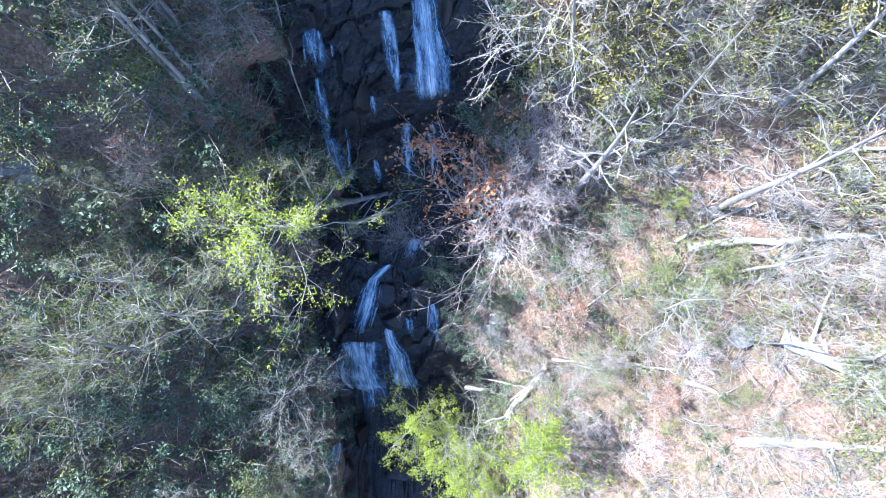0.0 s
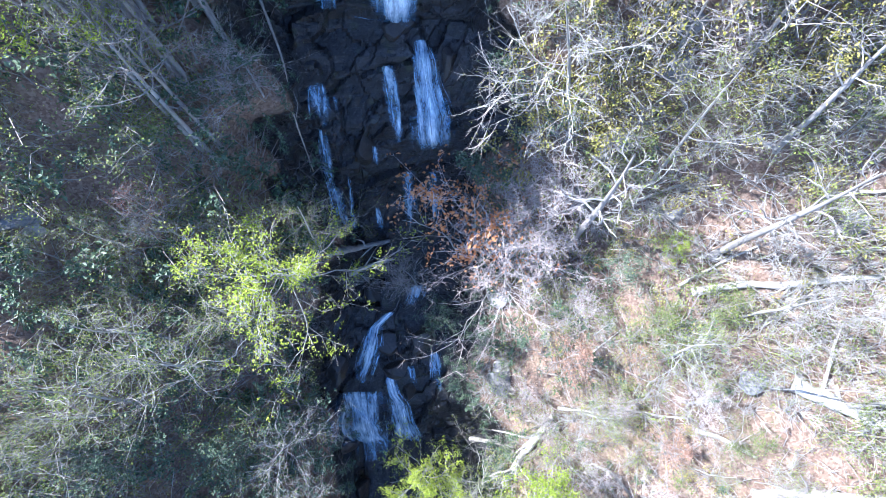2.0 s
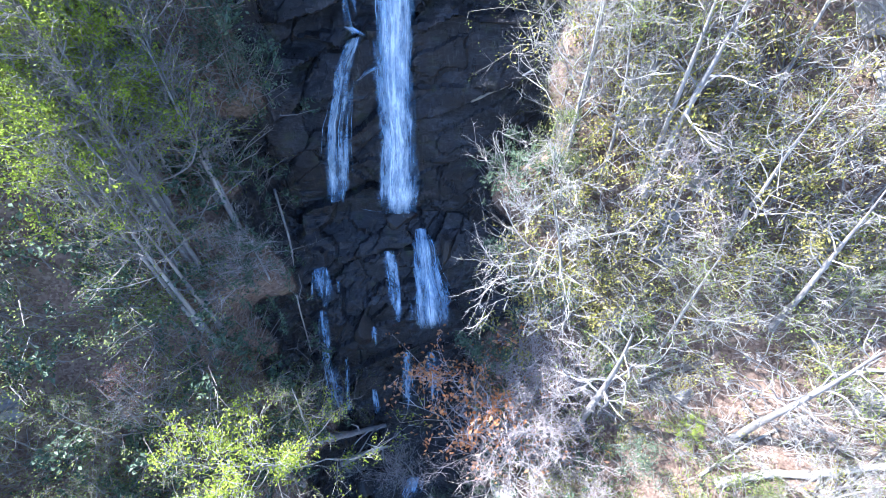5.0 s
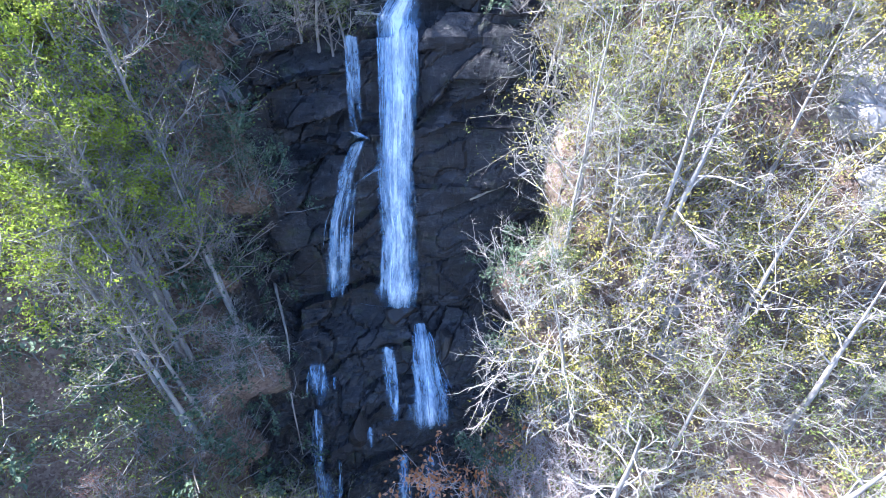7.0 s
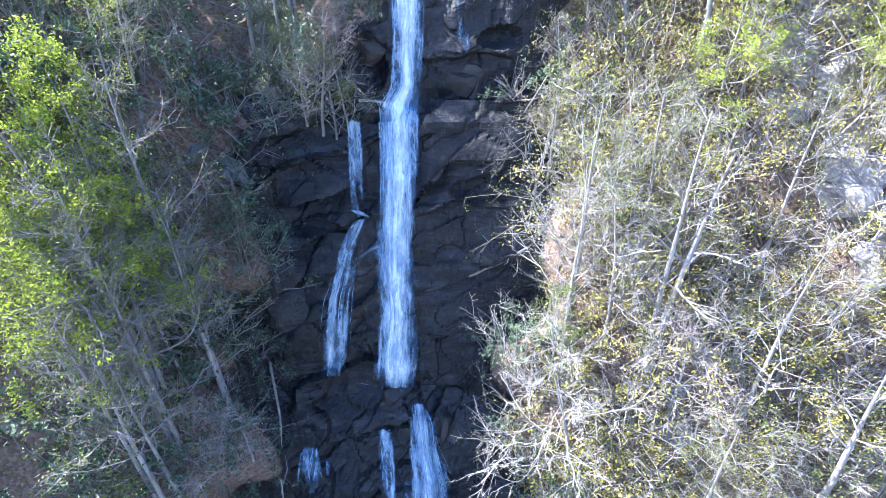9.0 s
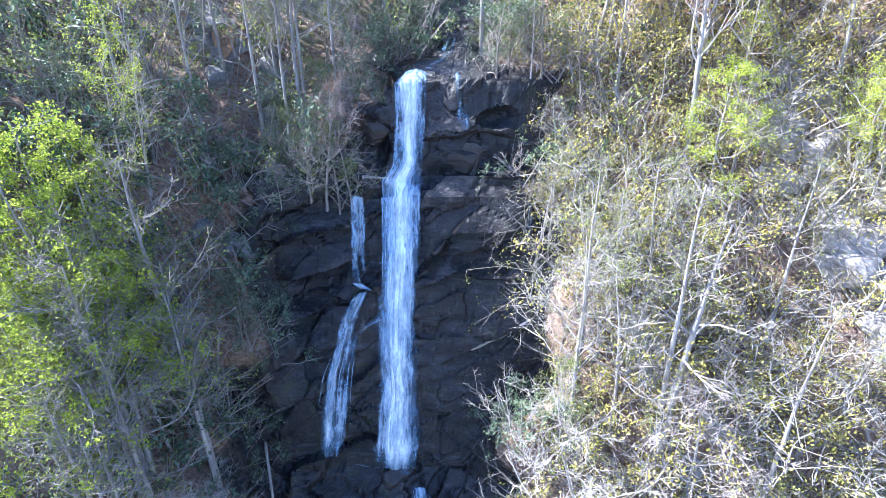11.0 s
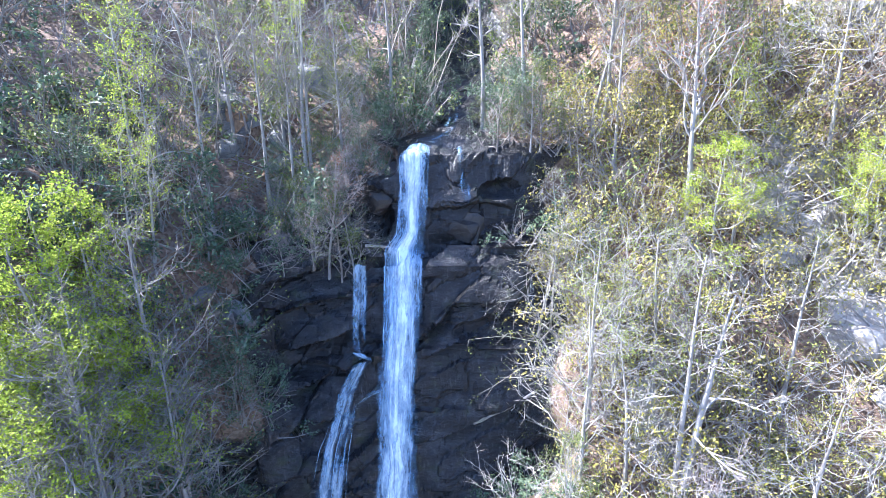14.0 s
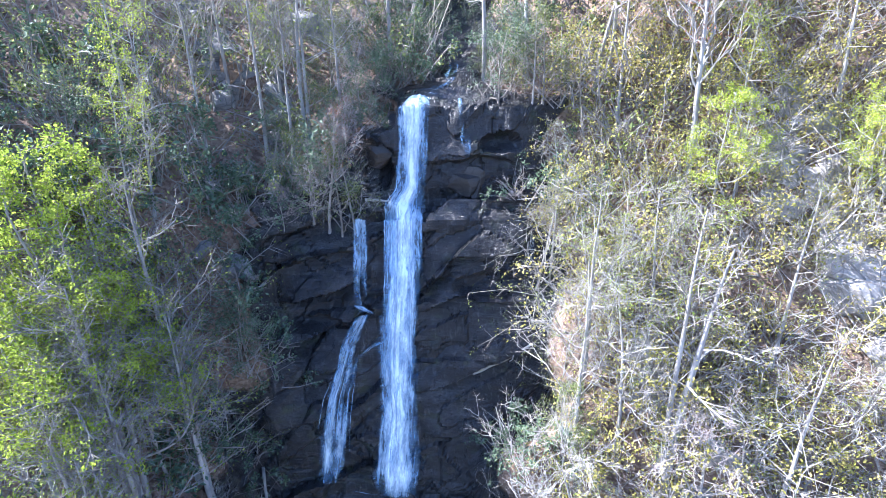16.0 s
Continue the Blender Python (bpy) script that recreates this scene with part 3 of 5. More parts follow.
# ---- falling water ----
def water_run(label, points, lift=0.04, body=0.22, name="water"):
    """A sheet of falling water laid over the rock. points: x across, s along the profile, width."""
    P = np.array(points, float)
    seg = np.concatenate([[0], np.cumsum(np.hypot(np.diff(P[:, 0]), np.diff(P[:, 1]) * 5))])
    n = max(8, int(seg[-1] / 0.18))
    t = np.linspace(0, seg[-1], n)
    cx, cs, cw = (np.interp(t, seg, P[:, i]) for i in range(3))
    for arr in (cx, cw):
        arr[1:-1] = (arr[:-2] + arr[1:-1] * 2 + arr[2:]) / 4
    cols = max(7, int(P[:, 2].max() / 0.14))
    us = np.linspace(-1, 1, cols)
    at, up, out = np.zeros((n, cols, 3)), np.zeros((n, cols, 3)), np.zeros((n, cols))
    for i in range(n):
        for j in range(cols):
            wob = 0.12 * noise.noise(Vector((t[i] * 0.5, us[j] * 2, cx[0] * 3)))
            at[i, j], up[i, j], out[i, j] = bare_surface(cx[i] + us[j] * cw[i] * 0.5 + wob, cs[i])
    # the water leaps from edge to edge of the rock
    high = out.copy()
    for k in range(-5, 6):
        for m in (-2, -1, 0, 1, 2):
            high = np.maximum(high, np.roll(np.roll(np.pad(out, ((5, 5), (2, 2)), "edge"), k, 0), m, 1)[5:-5, 2:-2])
    for _ in range(8):
        high[1:-1] = (high[:-2] + high[1:-1] * 2 + high[2:]) / 4
        high[:, 1:-1] = (high[:, :-2] + high[:, 1:-1] * 2 + high[:, 2:]) / 4
        up[1:-1] = (up[:-2] + up[1:-1] * 2 + up[2:]) / 4
    at = at + up * high[:, :, None]
    ridge = np.array([[noise.noise(Vector((u * P[:, 2].max() * 3, a * 0.25, 7))) for u in us] for a in t])
    at = at + up * (lift + 0.14 * (1 - us ** 2)[None, :, None] + 0.08 * ridge[:, :, None])
    a = (np.arange(n - 1)[:, None] * cols + np.arange(cols - 1)[None]).reshape(-1)
    faces = np.stack([a, a + 1, a + cols + 1, a + cols], 1)
    me = mesh_of(name, at.reshape(-1, 3), faces, MAT_WATER)
    along_m = np.concatenate([[0], np.cumsum(np.linalg.norm(np.diff(at[:, cols // 2], axis=0), axis=1))])
    U = np.repeat((us[None] * cw[:, None] * 0.5 + P[0, 0]).reshape(-1, 1), 1, 1)
    uv = np.stack([U[:, 0], np.repeat(along_m, cols)], 1)
    layer = me.uv_layers.new(name="flow")
    idx = np.empty(len(me.loops), np.int32)
    me.loops.foreach_get("vertex_index", idx)
    layer.data.foreach_set("uv", uv[idx].astype(np.float32).reshape(-1))
    k = np.arange(n)
    ends = np.minimum(1, np.minimum((k + 1) / 2.0, (n - 1 - k) / 7.0))
    wide = P[:, 2].max() > 2.2
    metres = us[None] * cw[:, None] * 0.5
    frayed = np.array([[noise.noise(Vector((m * 2.2 + cx[0], a * 0.2, 3.0))) + 0.6 * noise.noise(Vector((m * 6.0, a * 0.35, 9.0))) for m in row] for row, a in zip(metres, t)])
    b = body + (0.04 if wide else 0.06) - (0.58 if wide else 0.36) * np.abs(us)[None] ** 1.9 + 0.24 * frayed - 0.3 * (1 - ends)[:, None]
    attr = me.attributes.new("body", "FLOAT", "POINT")
    attr.data.foreach_set("value", b.reshape(-1).astype(np.float32))
    me.polygons.foreach_set("use_smooth", np.ones(len(me.polygons), bool))
    ob = tagged(new(name, me), label, "water", "waterfall", kind="structure")
    # loose strands that leave the sheet and join it again
    rng = np.random.default_rng(int(abs(P[0, 0] * 31 + P[0, 1] * 17) * 100))
    SV, SF, SU, SB, base = [], [], [], [], 0
    for k in range(max(3, int(P[:, 2].max() / 0.30)) if body > 0.2 else 0):
        i0, i1 = int(n * rng.uniform(0, 0.45)), int(n * rng.uniform(0.55, 1))
        if i1 - i0 < 4:
            continue
        rows = np.arange(i0, i1)
        u0 = rng.uniform(-1.0, 1.0) + 0.025 * np.cumsum(rng.normal(size=len(rows))) / 3
        pos = np.clip((u0 + 1) / 2 * (cols - 1), -0.9, cols - 0.1)
        j = np.clip(pos.astype(int), 0, cols - 2)
        mid = at[rows, j] + (at[rows, j + 1] - at[rows, j]) * (pos - j)[:, None] + up[rows, j] * 0.07
        across = at[rows, -1] - at[rows, 0]
        across /= np.linalg.norm(across, axis=1, keepdims=True) + 1e-6
        w = rng.uniform(0.03, 0.10) * np.sin(np.linspace(0.25, np.pi - 0.1, len(rows)))[:, None]
        SV.append(np.stack([mid - across * w, mid + up[rows, j] * w * 0.6, mid + across * w], 1).reshape(-1, 3))
        m = len(rows)
        q = (np.arange(m - 1)[:, None] * 3 + np.arange(2)[None]).reshape(-1)
        SF.append(np.stack([q, q + 1, q + 4, q + 3], 1) + base)
        SU.append(np.stack([np.tile([0, 0.1, 0.2], m) + rng.uniform(0, 9), np.repeat(along_m[rows], 3)], 1))
        SB.append(np.tile([-0.15, 0.30, -0.15], m))
        base += m * 3
    if SV:
        sm = mesh_of("strand", np.concatenate(SV), np.concatenate(SF), MAT_WATER)
        layer = sm.uv_layers.new(name="flow")
        idx = np.empty(len(sm.loops), np.int32)
        sm.loops.foreach_get("vertex_index", idx)
        layer.data.foreach_set("uv", np.concatenate(SU)[idx].astype(np.float32).reshape(-1))
        sm.attributes.new("body", "FLOAT", "POINT").data.foreach_set("value", np.concatenate(SB).astype(np.float32))
        sm.polygons.foreach_set("use_smooth", np.ones(len(sm.polygons), bool))
        strand = tagged(new("strand", sm), kind="stuff")
        strand.parent = ob
    return ob


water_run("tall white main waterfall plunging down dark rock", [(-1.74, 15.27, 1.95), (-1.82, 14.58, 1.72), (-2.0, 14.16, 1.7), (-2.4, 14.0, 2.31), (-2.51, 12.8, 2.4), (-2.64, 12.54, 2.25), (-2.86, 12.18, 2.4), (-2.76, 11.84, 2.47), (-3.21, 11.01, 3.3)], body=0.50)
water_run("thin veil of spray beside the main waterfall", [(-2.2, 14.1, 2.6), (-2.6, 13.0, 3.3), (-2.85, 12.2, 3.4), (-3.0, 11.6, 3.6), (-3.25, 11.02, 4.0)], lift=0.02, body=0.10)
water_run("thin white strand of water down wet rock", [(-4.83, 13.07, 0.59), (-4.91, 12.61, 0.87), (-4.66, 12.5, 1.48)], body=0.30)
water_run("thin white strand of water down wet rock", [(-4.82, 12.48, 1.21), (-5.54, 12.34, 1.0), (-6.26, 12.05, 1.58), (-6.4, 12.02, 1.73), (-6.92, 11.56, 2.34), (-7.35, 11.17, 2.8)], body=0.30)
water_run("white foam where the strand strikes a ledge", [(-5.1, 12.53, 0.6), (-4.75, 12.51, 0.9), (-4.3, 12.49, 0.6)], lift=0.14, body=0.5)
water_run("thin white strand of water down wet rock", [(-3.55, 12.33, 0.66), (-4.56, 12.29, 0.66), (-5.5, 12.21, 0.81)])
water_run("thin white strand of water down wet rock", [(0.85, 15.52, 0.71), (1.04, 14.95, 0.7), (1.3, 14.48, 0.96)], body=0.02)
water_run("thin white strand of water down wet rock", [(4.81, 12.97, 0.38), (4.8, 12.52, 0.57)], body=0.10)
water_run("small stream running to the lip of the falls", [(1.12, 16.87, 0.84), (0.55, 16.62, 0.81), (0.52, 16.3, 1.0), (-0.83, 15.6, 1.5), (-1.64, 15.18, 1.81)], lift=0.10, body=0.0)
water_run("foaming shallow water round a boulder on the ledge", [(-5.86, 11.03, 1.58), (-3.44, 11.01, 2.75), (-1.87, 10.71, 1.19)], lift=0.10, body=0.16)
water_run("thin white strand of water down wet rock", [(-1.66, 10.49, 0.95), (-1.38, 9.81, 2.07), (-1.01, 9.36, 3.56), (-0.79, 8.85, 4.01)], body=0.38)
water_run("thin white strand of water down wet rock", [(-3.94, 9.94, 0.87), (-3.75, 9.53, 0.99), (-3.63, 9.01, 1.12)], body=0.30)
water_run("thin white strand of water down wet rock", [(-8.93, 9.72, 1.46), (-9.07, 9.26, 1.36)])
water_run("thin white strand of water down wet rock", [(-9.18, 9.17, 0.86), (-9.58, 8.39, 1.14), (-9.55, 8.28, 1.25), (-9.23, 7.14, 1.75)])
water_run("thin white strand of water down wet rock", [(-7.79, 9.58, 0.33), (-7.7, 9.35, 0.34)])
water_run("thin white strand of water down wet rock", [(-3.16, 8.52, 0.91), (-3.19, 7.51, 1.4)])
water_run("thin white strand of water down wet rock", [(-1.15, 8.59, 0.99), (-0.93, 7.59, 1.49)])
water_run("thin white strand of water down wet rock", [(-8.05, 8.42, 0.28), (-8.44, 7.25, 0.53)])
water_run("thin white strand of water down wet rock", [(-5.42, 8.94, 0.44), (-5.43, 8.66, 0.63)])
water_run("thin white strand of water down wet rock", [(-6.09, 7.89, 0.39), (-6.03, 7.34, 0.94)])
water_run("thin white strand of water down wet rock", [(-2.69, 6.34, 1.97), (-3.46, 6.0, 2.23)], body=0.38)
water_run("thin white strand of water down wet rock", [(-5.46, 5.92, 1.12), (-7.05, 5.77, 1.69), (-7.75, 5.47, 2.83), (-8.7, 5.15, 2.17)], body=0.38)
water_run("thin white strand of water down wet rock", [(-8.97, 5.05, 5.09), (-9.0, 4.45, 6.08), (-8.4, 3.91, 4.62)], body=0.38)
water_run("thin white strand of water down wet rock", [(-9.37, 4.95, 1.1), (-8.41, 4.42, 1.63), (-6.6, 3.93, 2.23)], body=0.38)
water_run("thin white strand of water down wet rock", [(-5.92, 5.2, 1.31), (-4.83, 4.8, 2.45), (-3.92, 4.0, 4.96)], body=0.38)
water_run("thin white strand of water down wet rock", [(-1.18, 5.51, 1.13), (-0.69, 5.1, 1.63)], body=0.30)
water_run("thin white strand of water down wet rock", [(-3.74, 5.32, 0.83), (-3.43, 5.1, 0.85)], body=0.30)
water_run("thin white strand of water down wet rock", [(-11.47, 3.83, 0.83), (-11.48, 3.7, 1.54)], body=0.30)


# ---- kinds of tree ----
def kinds():
    k = {}
    oak = "bare grey-white forest tree with crooked spreading limbs"
    for i, key in enumerate("ABCD"):
        k["BARE_" + key] = make_tree_kind("bare_tree", oak, "tree", MAT_BARK_PALE, MAT_BARK_PALE, MAT_LEAF_PALE, 1100, 0.066, bunch=2, shoots=450, seed=10 + i, girth=0.13, clear=0.22 if key != "D" else 0.05, limbs=15 if key != "D" else 22, reach=0.46, rise=0.55, subs=6, twigs=5, crook=0.15, thick=0.6)
    for i, key in enumerate("ABC"):
        k["TALL_" + key] = make_tree_kind("tall_tree", "tall slender forest tree with a pale trunk and thin bare crown", "tree", MAT_BARK_PALE, MAT_TWIG, MAT_LEAF_PALE, 900, 0.075, bunch=3, shoots=300, thick=0.75, seed=20 + i, girth=0.13, clear=0.5, limbs=15, reach=0.19, rise=0.7, subs=5, twigs=7, crook=0.045)
    for i, key in enumerate("ABC"):
        k["BRIGHT_" + key] = make_tree_kind("leafing_tree", "forest tree in fresh yellow-green spring leaf", "tree", MAT_BARK_PALE, MAT_TWIG, MAT_LEAF_BRIGHT, 7200, 0.115, 0.14, bunch=6, seed=30 + i, girth=0.13, clear=0.25, limbs=16, reach=0.36, rise=0.5, subs=6, twigs=4, crook=0.13)
    k["WHITE"] = make_tree_kind("white_tree", "wide bare white-barked tree with stout crooked limbs", "tree", MAT_BARK_WHITE, MAT_BARK_WHITE, MAT_LEAF_PALE, 1000, 0.06, bunch=2, shoots=1500, bent=True, steps2=4, seed=84, girth=0.15, clear=0.45, limbs=13, reach=0.58, rise=0.45, subs=9, twigs=6, crook=0.13, thick=0.7)
    k["GREY_GREEN"] = make_tree_kind("leafing_tree", "pale-limbed forest tree with tufts of opening green leaf", "tree", MAT_BARK_WHITE, MAT_BARK_WHITE, MAT_LEAF_BRIGHT, 7000, 0.10, 0.12, bunch=5, thick=0.7, shoots=600, seed=33, girth=0.12, clear=0.3, limbs=16, reach=0.40, rise=0.5, subs=6, twigs=5, crook=0.15)
    k["SNAG"] = make_tree_kind("snag", "straight bleached standing trunk with a few broken limbs", "tree", MAT_BARK_PALE, MAT_TWIG, MAT_LEAF_PALE, 60, 0.12, seed=91, girth=0.19, clear=0.45, limbs=9, reach=0.2, rise=0.6, subs=4, twigs=4, crook=0.1)
    k["SPARSE"] = make_tree_kind("leafing_tree", "slender forest tree with thin tufts of yellow-green leaf", "tree", MAT_BARK_PALE, MAT_TWIG, MAT_LEAF_BRIGHT, 2400, 0.11, 0.13, bunch=5, seed=36, girth=0.11, clear=0.4, limbs=16, reach=0.27, rise=0.5, subs=5, twigs=4, crook=0.11)
    for i, key in enumerate("AB"):
        k["PALE_" + key] = make_tree_kind("budding_tree", "pale-limbed forest tree with sparse opening green leaves", "tree", MAT_BARK_PALE, MAT_TWIG, MAT_LEAF_PALE, 3000, 0.07, 0.16, bunch=3, thick=0.7, shoots=400, seed=40 + i, girth=0.13, clear=0.2, limbs=16, reach=0.42, rise=0.5, subs=6, twigs=4, crook=0.16)
    for i, key in enumerate("AB"):
        k["OLIVE_" + key] = make_tree_kind("evergreen_shrub", "dense evergreen laurel shrub with dull olive leaves", "shrub", MAT_BARK_GREY, MAT_TWIG, MAT_LEAF_OLIVE if i else MAT_LEAF_DARK, 2000, 0.26, 0.33, seed=50 + i, girth=0.16, clear=0.05, limbs=16, reach=0.62, rise=0.7, subs=5, twigs=2, crook=0.16)
    k["DENSE"] = make_tree_kind("twiggy_tree", "small bare tree with a dense pinkish-grey haze of twigs", "tree", MAT_BARK_PALE, MAT_TWIG_PINK, MAT_LEAF_TAN, 200, 0.10, thick=0.8, shoots=1300, seed=70, girth=0.13, clear=0.08, limbs=22, reach=0.52, rise=0.6, subs=7, twigs=6, crook=0.14)
    k["COPPER"] = make_tree_kind("copper_tree", "young tree keeping its dry copper-orange leaves", "tree", MAT_BARK_PALE, MAT_TWIG_PINK, MAT_LEAF_COPPER, 1900, 0.21, 0.2, seed=60, girth=0.12, clear=0.15, limbs=18, reach=0.5, rise=0.5, subs=6, twigs=3, crook=0.15)
    k["COPPER_TAN"] = make_tree_kind("dry_leaved_tree", "small tree hung with dry tan leaves", "tree", MAT_BARK_PALE, MAT_TWIG, MAT_LEAF_TAN, 2200, 0.24, 0.25, seed=61, girth=0.12, clear=0.1, limbs=18, reach=0.5, rise=0.5, subs=6, twigs=3, crook=0.15)
    k["RED"] = make_tree_kind("red_maple", "slender maple with a haze of red buds", "tree", MAT_BARK_PALE, MAT_TWIG, MAT_LEAF_RED, 1100, 0.12, 0.15, shoots=400, seed=62, girth=0.14, clear=0.35, limbs=16, reach=0.33, rise=0.8, subs=6, twigs=4, crook=0.12)
    k["RED_TALL"] = make_tree_kind("red_maple", "tall twin-limbed maple with red budding crown", "tree", MAT_BARK_PALE, MAT_TWIG, MAT_LEAF_RED, 700, 0.11, 0.15, seed=63, girth=0.15, clear=0.4, limbs=16, reach=0.3, rise=1.0, subs=6, twigs=4, crook=0.1)
    return k


KIND = kinds()


def plant_all():
    def put(key, x, y, h, turn, lean=0, lean_to=0):
        plant(KIND[key], x, y, h, turn, lean, lean_to)
    put("SNAG", 2.4, 32.7, 9.5, 120)
    put("SNAG", -3.4, 34.0, 8.1, 155)
    put("TALL_C", 9.6, 29.1, 9.3, 52)
    put("RED_TALL", 13.8, 28.8, 7.4, 202)
    put("WHITE", 19.2, 25.8, 8.6, 245)
    put("RED", -6.7, 27.5, 6.7, 79)
    put("BARE_B", 6.4, 28.1, 4.2, 46)
    put("TALL_B", -10.6, 30.1, 10.9, 34)
    put("TALL_A", -13.4, 28.5, 8.9, 10)
    put("TALL_C", -8.8, 29.2, 9.9, 205)
    put("TALL_A", 4.9, 29.6, 4.7, 281)
    put("BRIGHT_A", 13.6, 24.6, 7.7, 148)
    put("TALL_B", 14.3, 24.4, 7.3, 30)
    put("BRIGHT_B", 18.9, 22.7, 6.5, 113)
    put("SPARSE", -16.8, 27.4, 10.1, 266)
    put("SPARSE", -15.2, 26.3, 9.0, 274)
    put("SPARSE", -15.7, 24.2, 7.8, 184)
    put("SPARSE", -10.2, 32.8, 10.1, 141)
    put("BRIGHT_A", -16.9, 20.5, 13.0, 88)
    put("BRIGHT_B", -16.9, 18.5, 11.7, 54)
    put("BRIGHT_C", -18.2, 17.4, 11.7, 134)
    put("SPARSE", -14.5, 19.7, 10.1, 109)
    put("BRIGHT_A", -15.0, 18.6, 12.0, 20)
    put("BRIGHT_C", -16.2, 19.6, 13.5, 250)
    put("TALL_C", 10.8, 19.6, 13.1, 13)
    put("TALL_A", 16.2, 21.2, 9.0, 328)
    put("TALL_B", 8.7, 23.0, 6.5, 133)
    put("TALL_A", 5.9, 26.0, 5.4, 139)
    put("TALL_A", -12.6, 19.9, 11.3, 99)
    put("TALL_B", -13.5, 20.8, 15.9, 84)
    put("TALL_C", -14.9, 17.7, 15.4, 158)
    put("TALL_A", -13.1, 20.6, 13.2, 148)
    put("TALL_B", -15.3, 17.8, 9.6, 321)
    put("TALL_C", -19.9, 18.0, 5.9, 190)
    put("TALL_A", -12.5, 19.7, 12.8, 44)
    put("TALL_B", -15.0, 17.5, 14.7, 310)
    put("TALL_C", -14.5, 17.4, 13.0, 172)
    put("TALL_A", -16.5, 18.9, 11.5, 343)
    put("TALL_C", -15.2, 18.4, 14.1, 198)
    put("TALL_B", -20.0, 17.8, 4.6, 259)
    put("TALL_B", -18.3, 19.0, 10.7, 127)
    put("TALL_A", -15.1, 15.5, 14.0, 91)
    put("WHITE", 7.8, 17.3, 11.0, 126, 15, 180)
    put("PALE_A", 14.0, 14.6, 11.7, 242)
    put("SNAG", 9.8, 12.4, 16.7, 143)
    put("SNAG", 19.3, 14.5, 11.0, 45)
    put("SNAG", 11.0, 19.3, 13.0, 280)
    put("SNAG", 18.5, 10.1, 14.7, 153)
    put("WHITE", 20.4, 6.0, 9.0, 3)
    put("BARE_C", 23.0, 1.3, 9.0, 149)
    put("COPPER", 2.4, 13.4, 16.0, 159)
    put("OLIVE_A", -0.9, 41.0, 4.5, 260)
    put("OLIVE_B", 0.8, 52.9, 4.5, 99)
    put("OLIVE_B", 1.7, 48.3, 3.9, 211)
    put("OLIVE_A", 0.2, 49.9, 3.4, 216)
    put("OLIVE_A", -11.4, 23.7, 4.5, 306)
    put("BARE_D", -11.4, 18.4, 5.6, 147)
    put("OLIVE_A", -12.2, 17.7, 4.5, 220)
    put("DENSE", -12.2, 17.7, 5.0, 231)
    put("OLIVE_A", -11.1, 23.8, 4.5, 82)
    put("OLIVE_B", 6.3, 21.1, 3.9, 119)
    put("PALE_A", 6.3, 23.3, 5.2, 156)
    put("OLIVE_B", 6.9, 20.2, 3.9, 132)
    put("COPPER_TAN", 17.2, -2.7, 4.5, 22)
    put("DENSE", 13.5, -0.2, 5.0, 41)
    put("DENSE", 18.5, 0.3, 5.0, 23)
    put("OLIVE_B", 21.4, -2.5, 3.9, 236)
    put("DENSE", 16.3, -7.1, 5.0, 320)
    put("BARE_D", 11.3, -2.9, 5.6, 143)
    put("OLIVE_B", 18.5, 6.4, 3.9, 265)
    put("DENSE", 23.9, -6.1, 5.0, 273)
    put("DENSE", 5.8, 12.0, 13.0, 331)
    put("DENSE", 4.4, 10.6, 12.0, 241)
    put("DENSE", 7.7, 12.7, 11.0, 358)
    put("DENSE", -4.4, 11.5, 5.6, 175)
    put("COPPER_TAN", 9.2, 3.7, 6.7, 74)
    put("DENSE", 8.6, -1.5, 4.2, 15)
    put("DENSE", 6.6, 1.2, 4.4, 200)
    put("DENSE", 12.4, -5.4, 5.0, 80)
    put("DENSE", 10.2, 6.8, 5.6, 310)
    put("COPPER_TAN", 14.6, 3.2, 3.8, 130)
    put("PALE_B", 19.6, -4.6, 6.0, 60)
    put("GREY_GREEN", -11.7, 9.8, 16.9, 344)
    put("BRIGHT_B", 3.1, -11.0, 11.7, 100)
    put("PALE_B", -10.2, 12.6, 11.7, 34)
    put("BRIGHT_C", -1.7, -6.0, 13.0, 211)
    put("BRIGHT_A", 1.0, -8.9, 13.0, 103)
    put("BRIGHT_B", 7.7, -7.9, 14.3, 325)
    put("PALE_A", 3.6, -7.0, 13.0, 323)
    put("PALE_B", 16.4, 3.4, 9.1, 225)
    put("OLIVE_A", 12.5, 9.5, 4.5, 141)
    put("OLIVE_B", 15.3, 5.9, 4.5, 94)
    put("BRIGHT_A", 15.4, 10.5, 3.9, 182)
    put("PALE_A", -22.7, 0.1, 13.0, 223)
    put("PALE_B", -24.9, -3.3, 10.4, 301)
    put("OLIVE_A", -17.6, -3.8, 6.7, 164)
    put("BARE_D", -13.4, -2.6, 10.1, 324)
    put("BARE_B", -11.8, -8.5, 10.1, 285)
    put("PALE_A", -18.6, 2.9, 13.0, 101)
    put("PALE_B", -15.3, 5.4, 11.7, 165)
    put("RED", -18.9, 12.1, 6.7, 51)
    put("OLIVE_B", -17.7, 14.9, 6.7, 31)
    put("TALL_C", -14.6, 16.0, 13.0, 117)
    put("TALL_B", -15.6, 15.7, 15.0, 142)
    put("TALL_B", -12.6, 20.0, 10.4, 298)
    put("PALE_B", -20.7, 4.8, 10.4, 315)
    put("PALE_A", -23.9, -0.6, 10.4, 121)
    put("BARE_B", -7.6, 11.7, 5.6, 62)
    put("BARE_D", -2.8, 11.3, 6.7, 169)
    put("OLIVE_A", -0.8, 8.3, 5.6, 90)
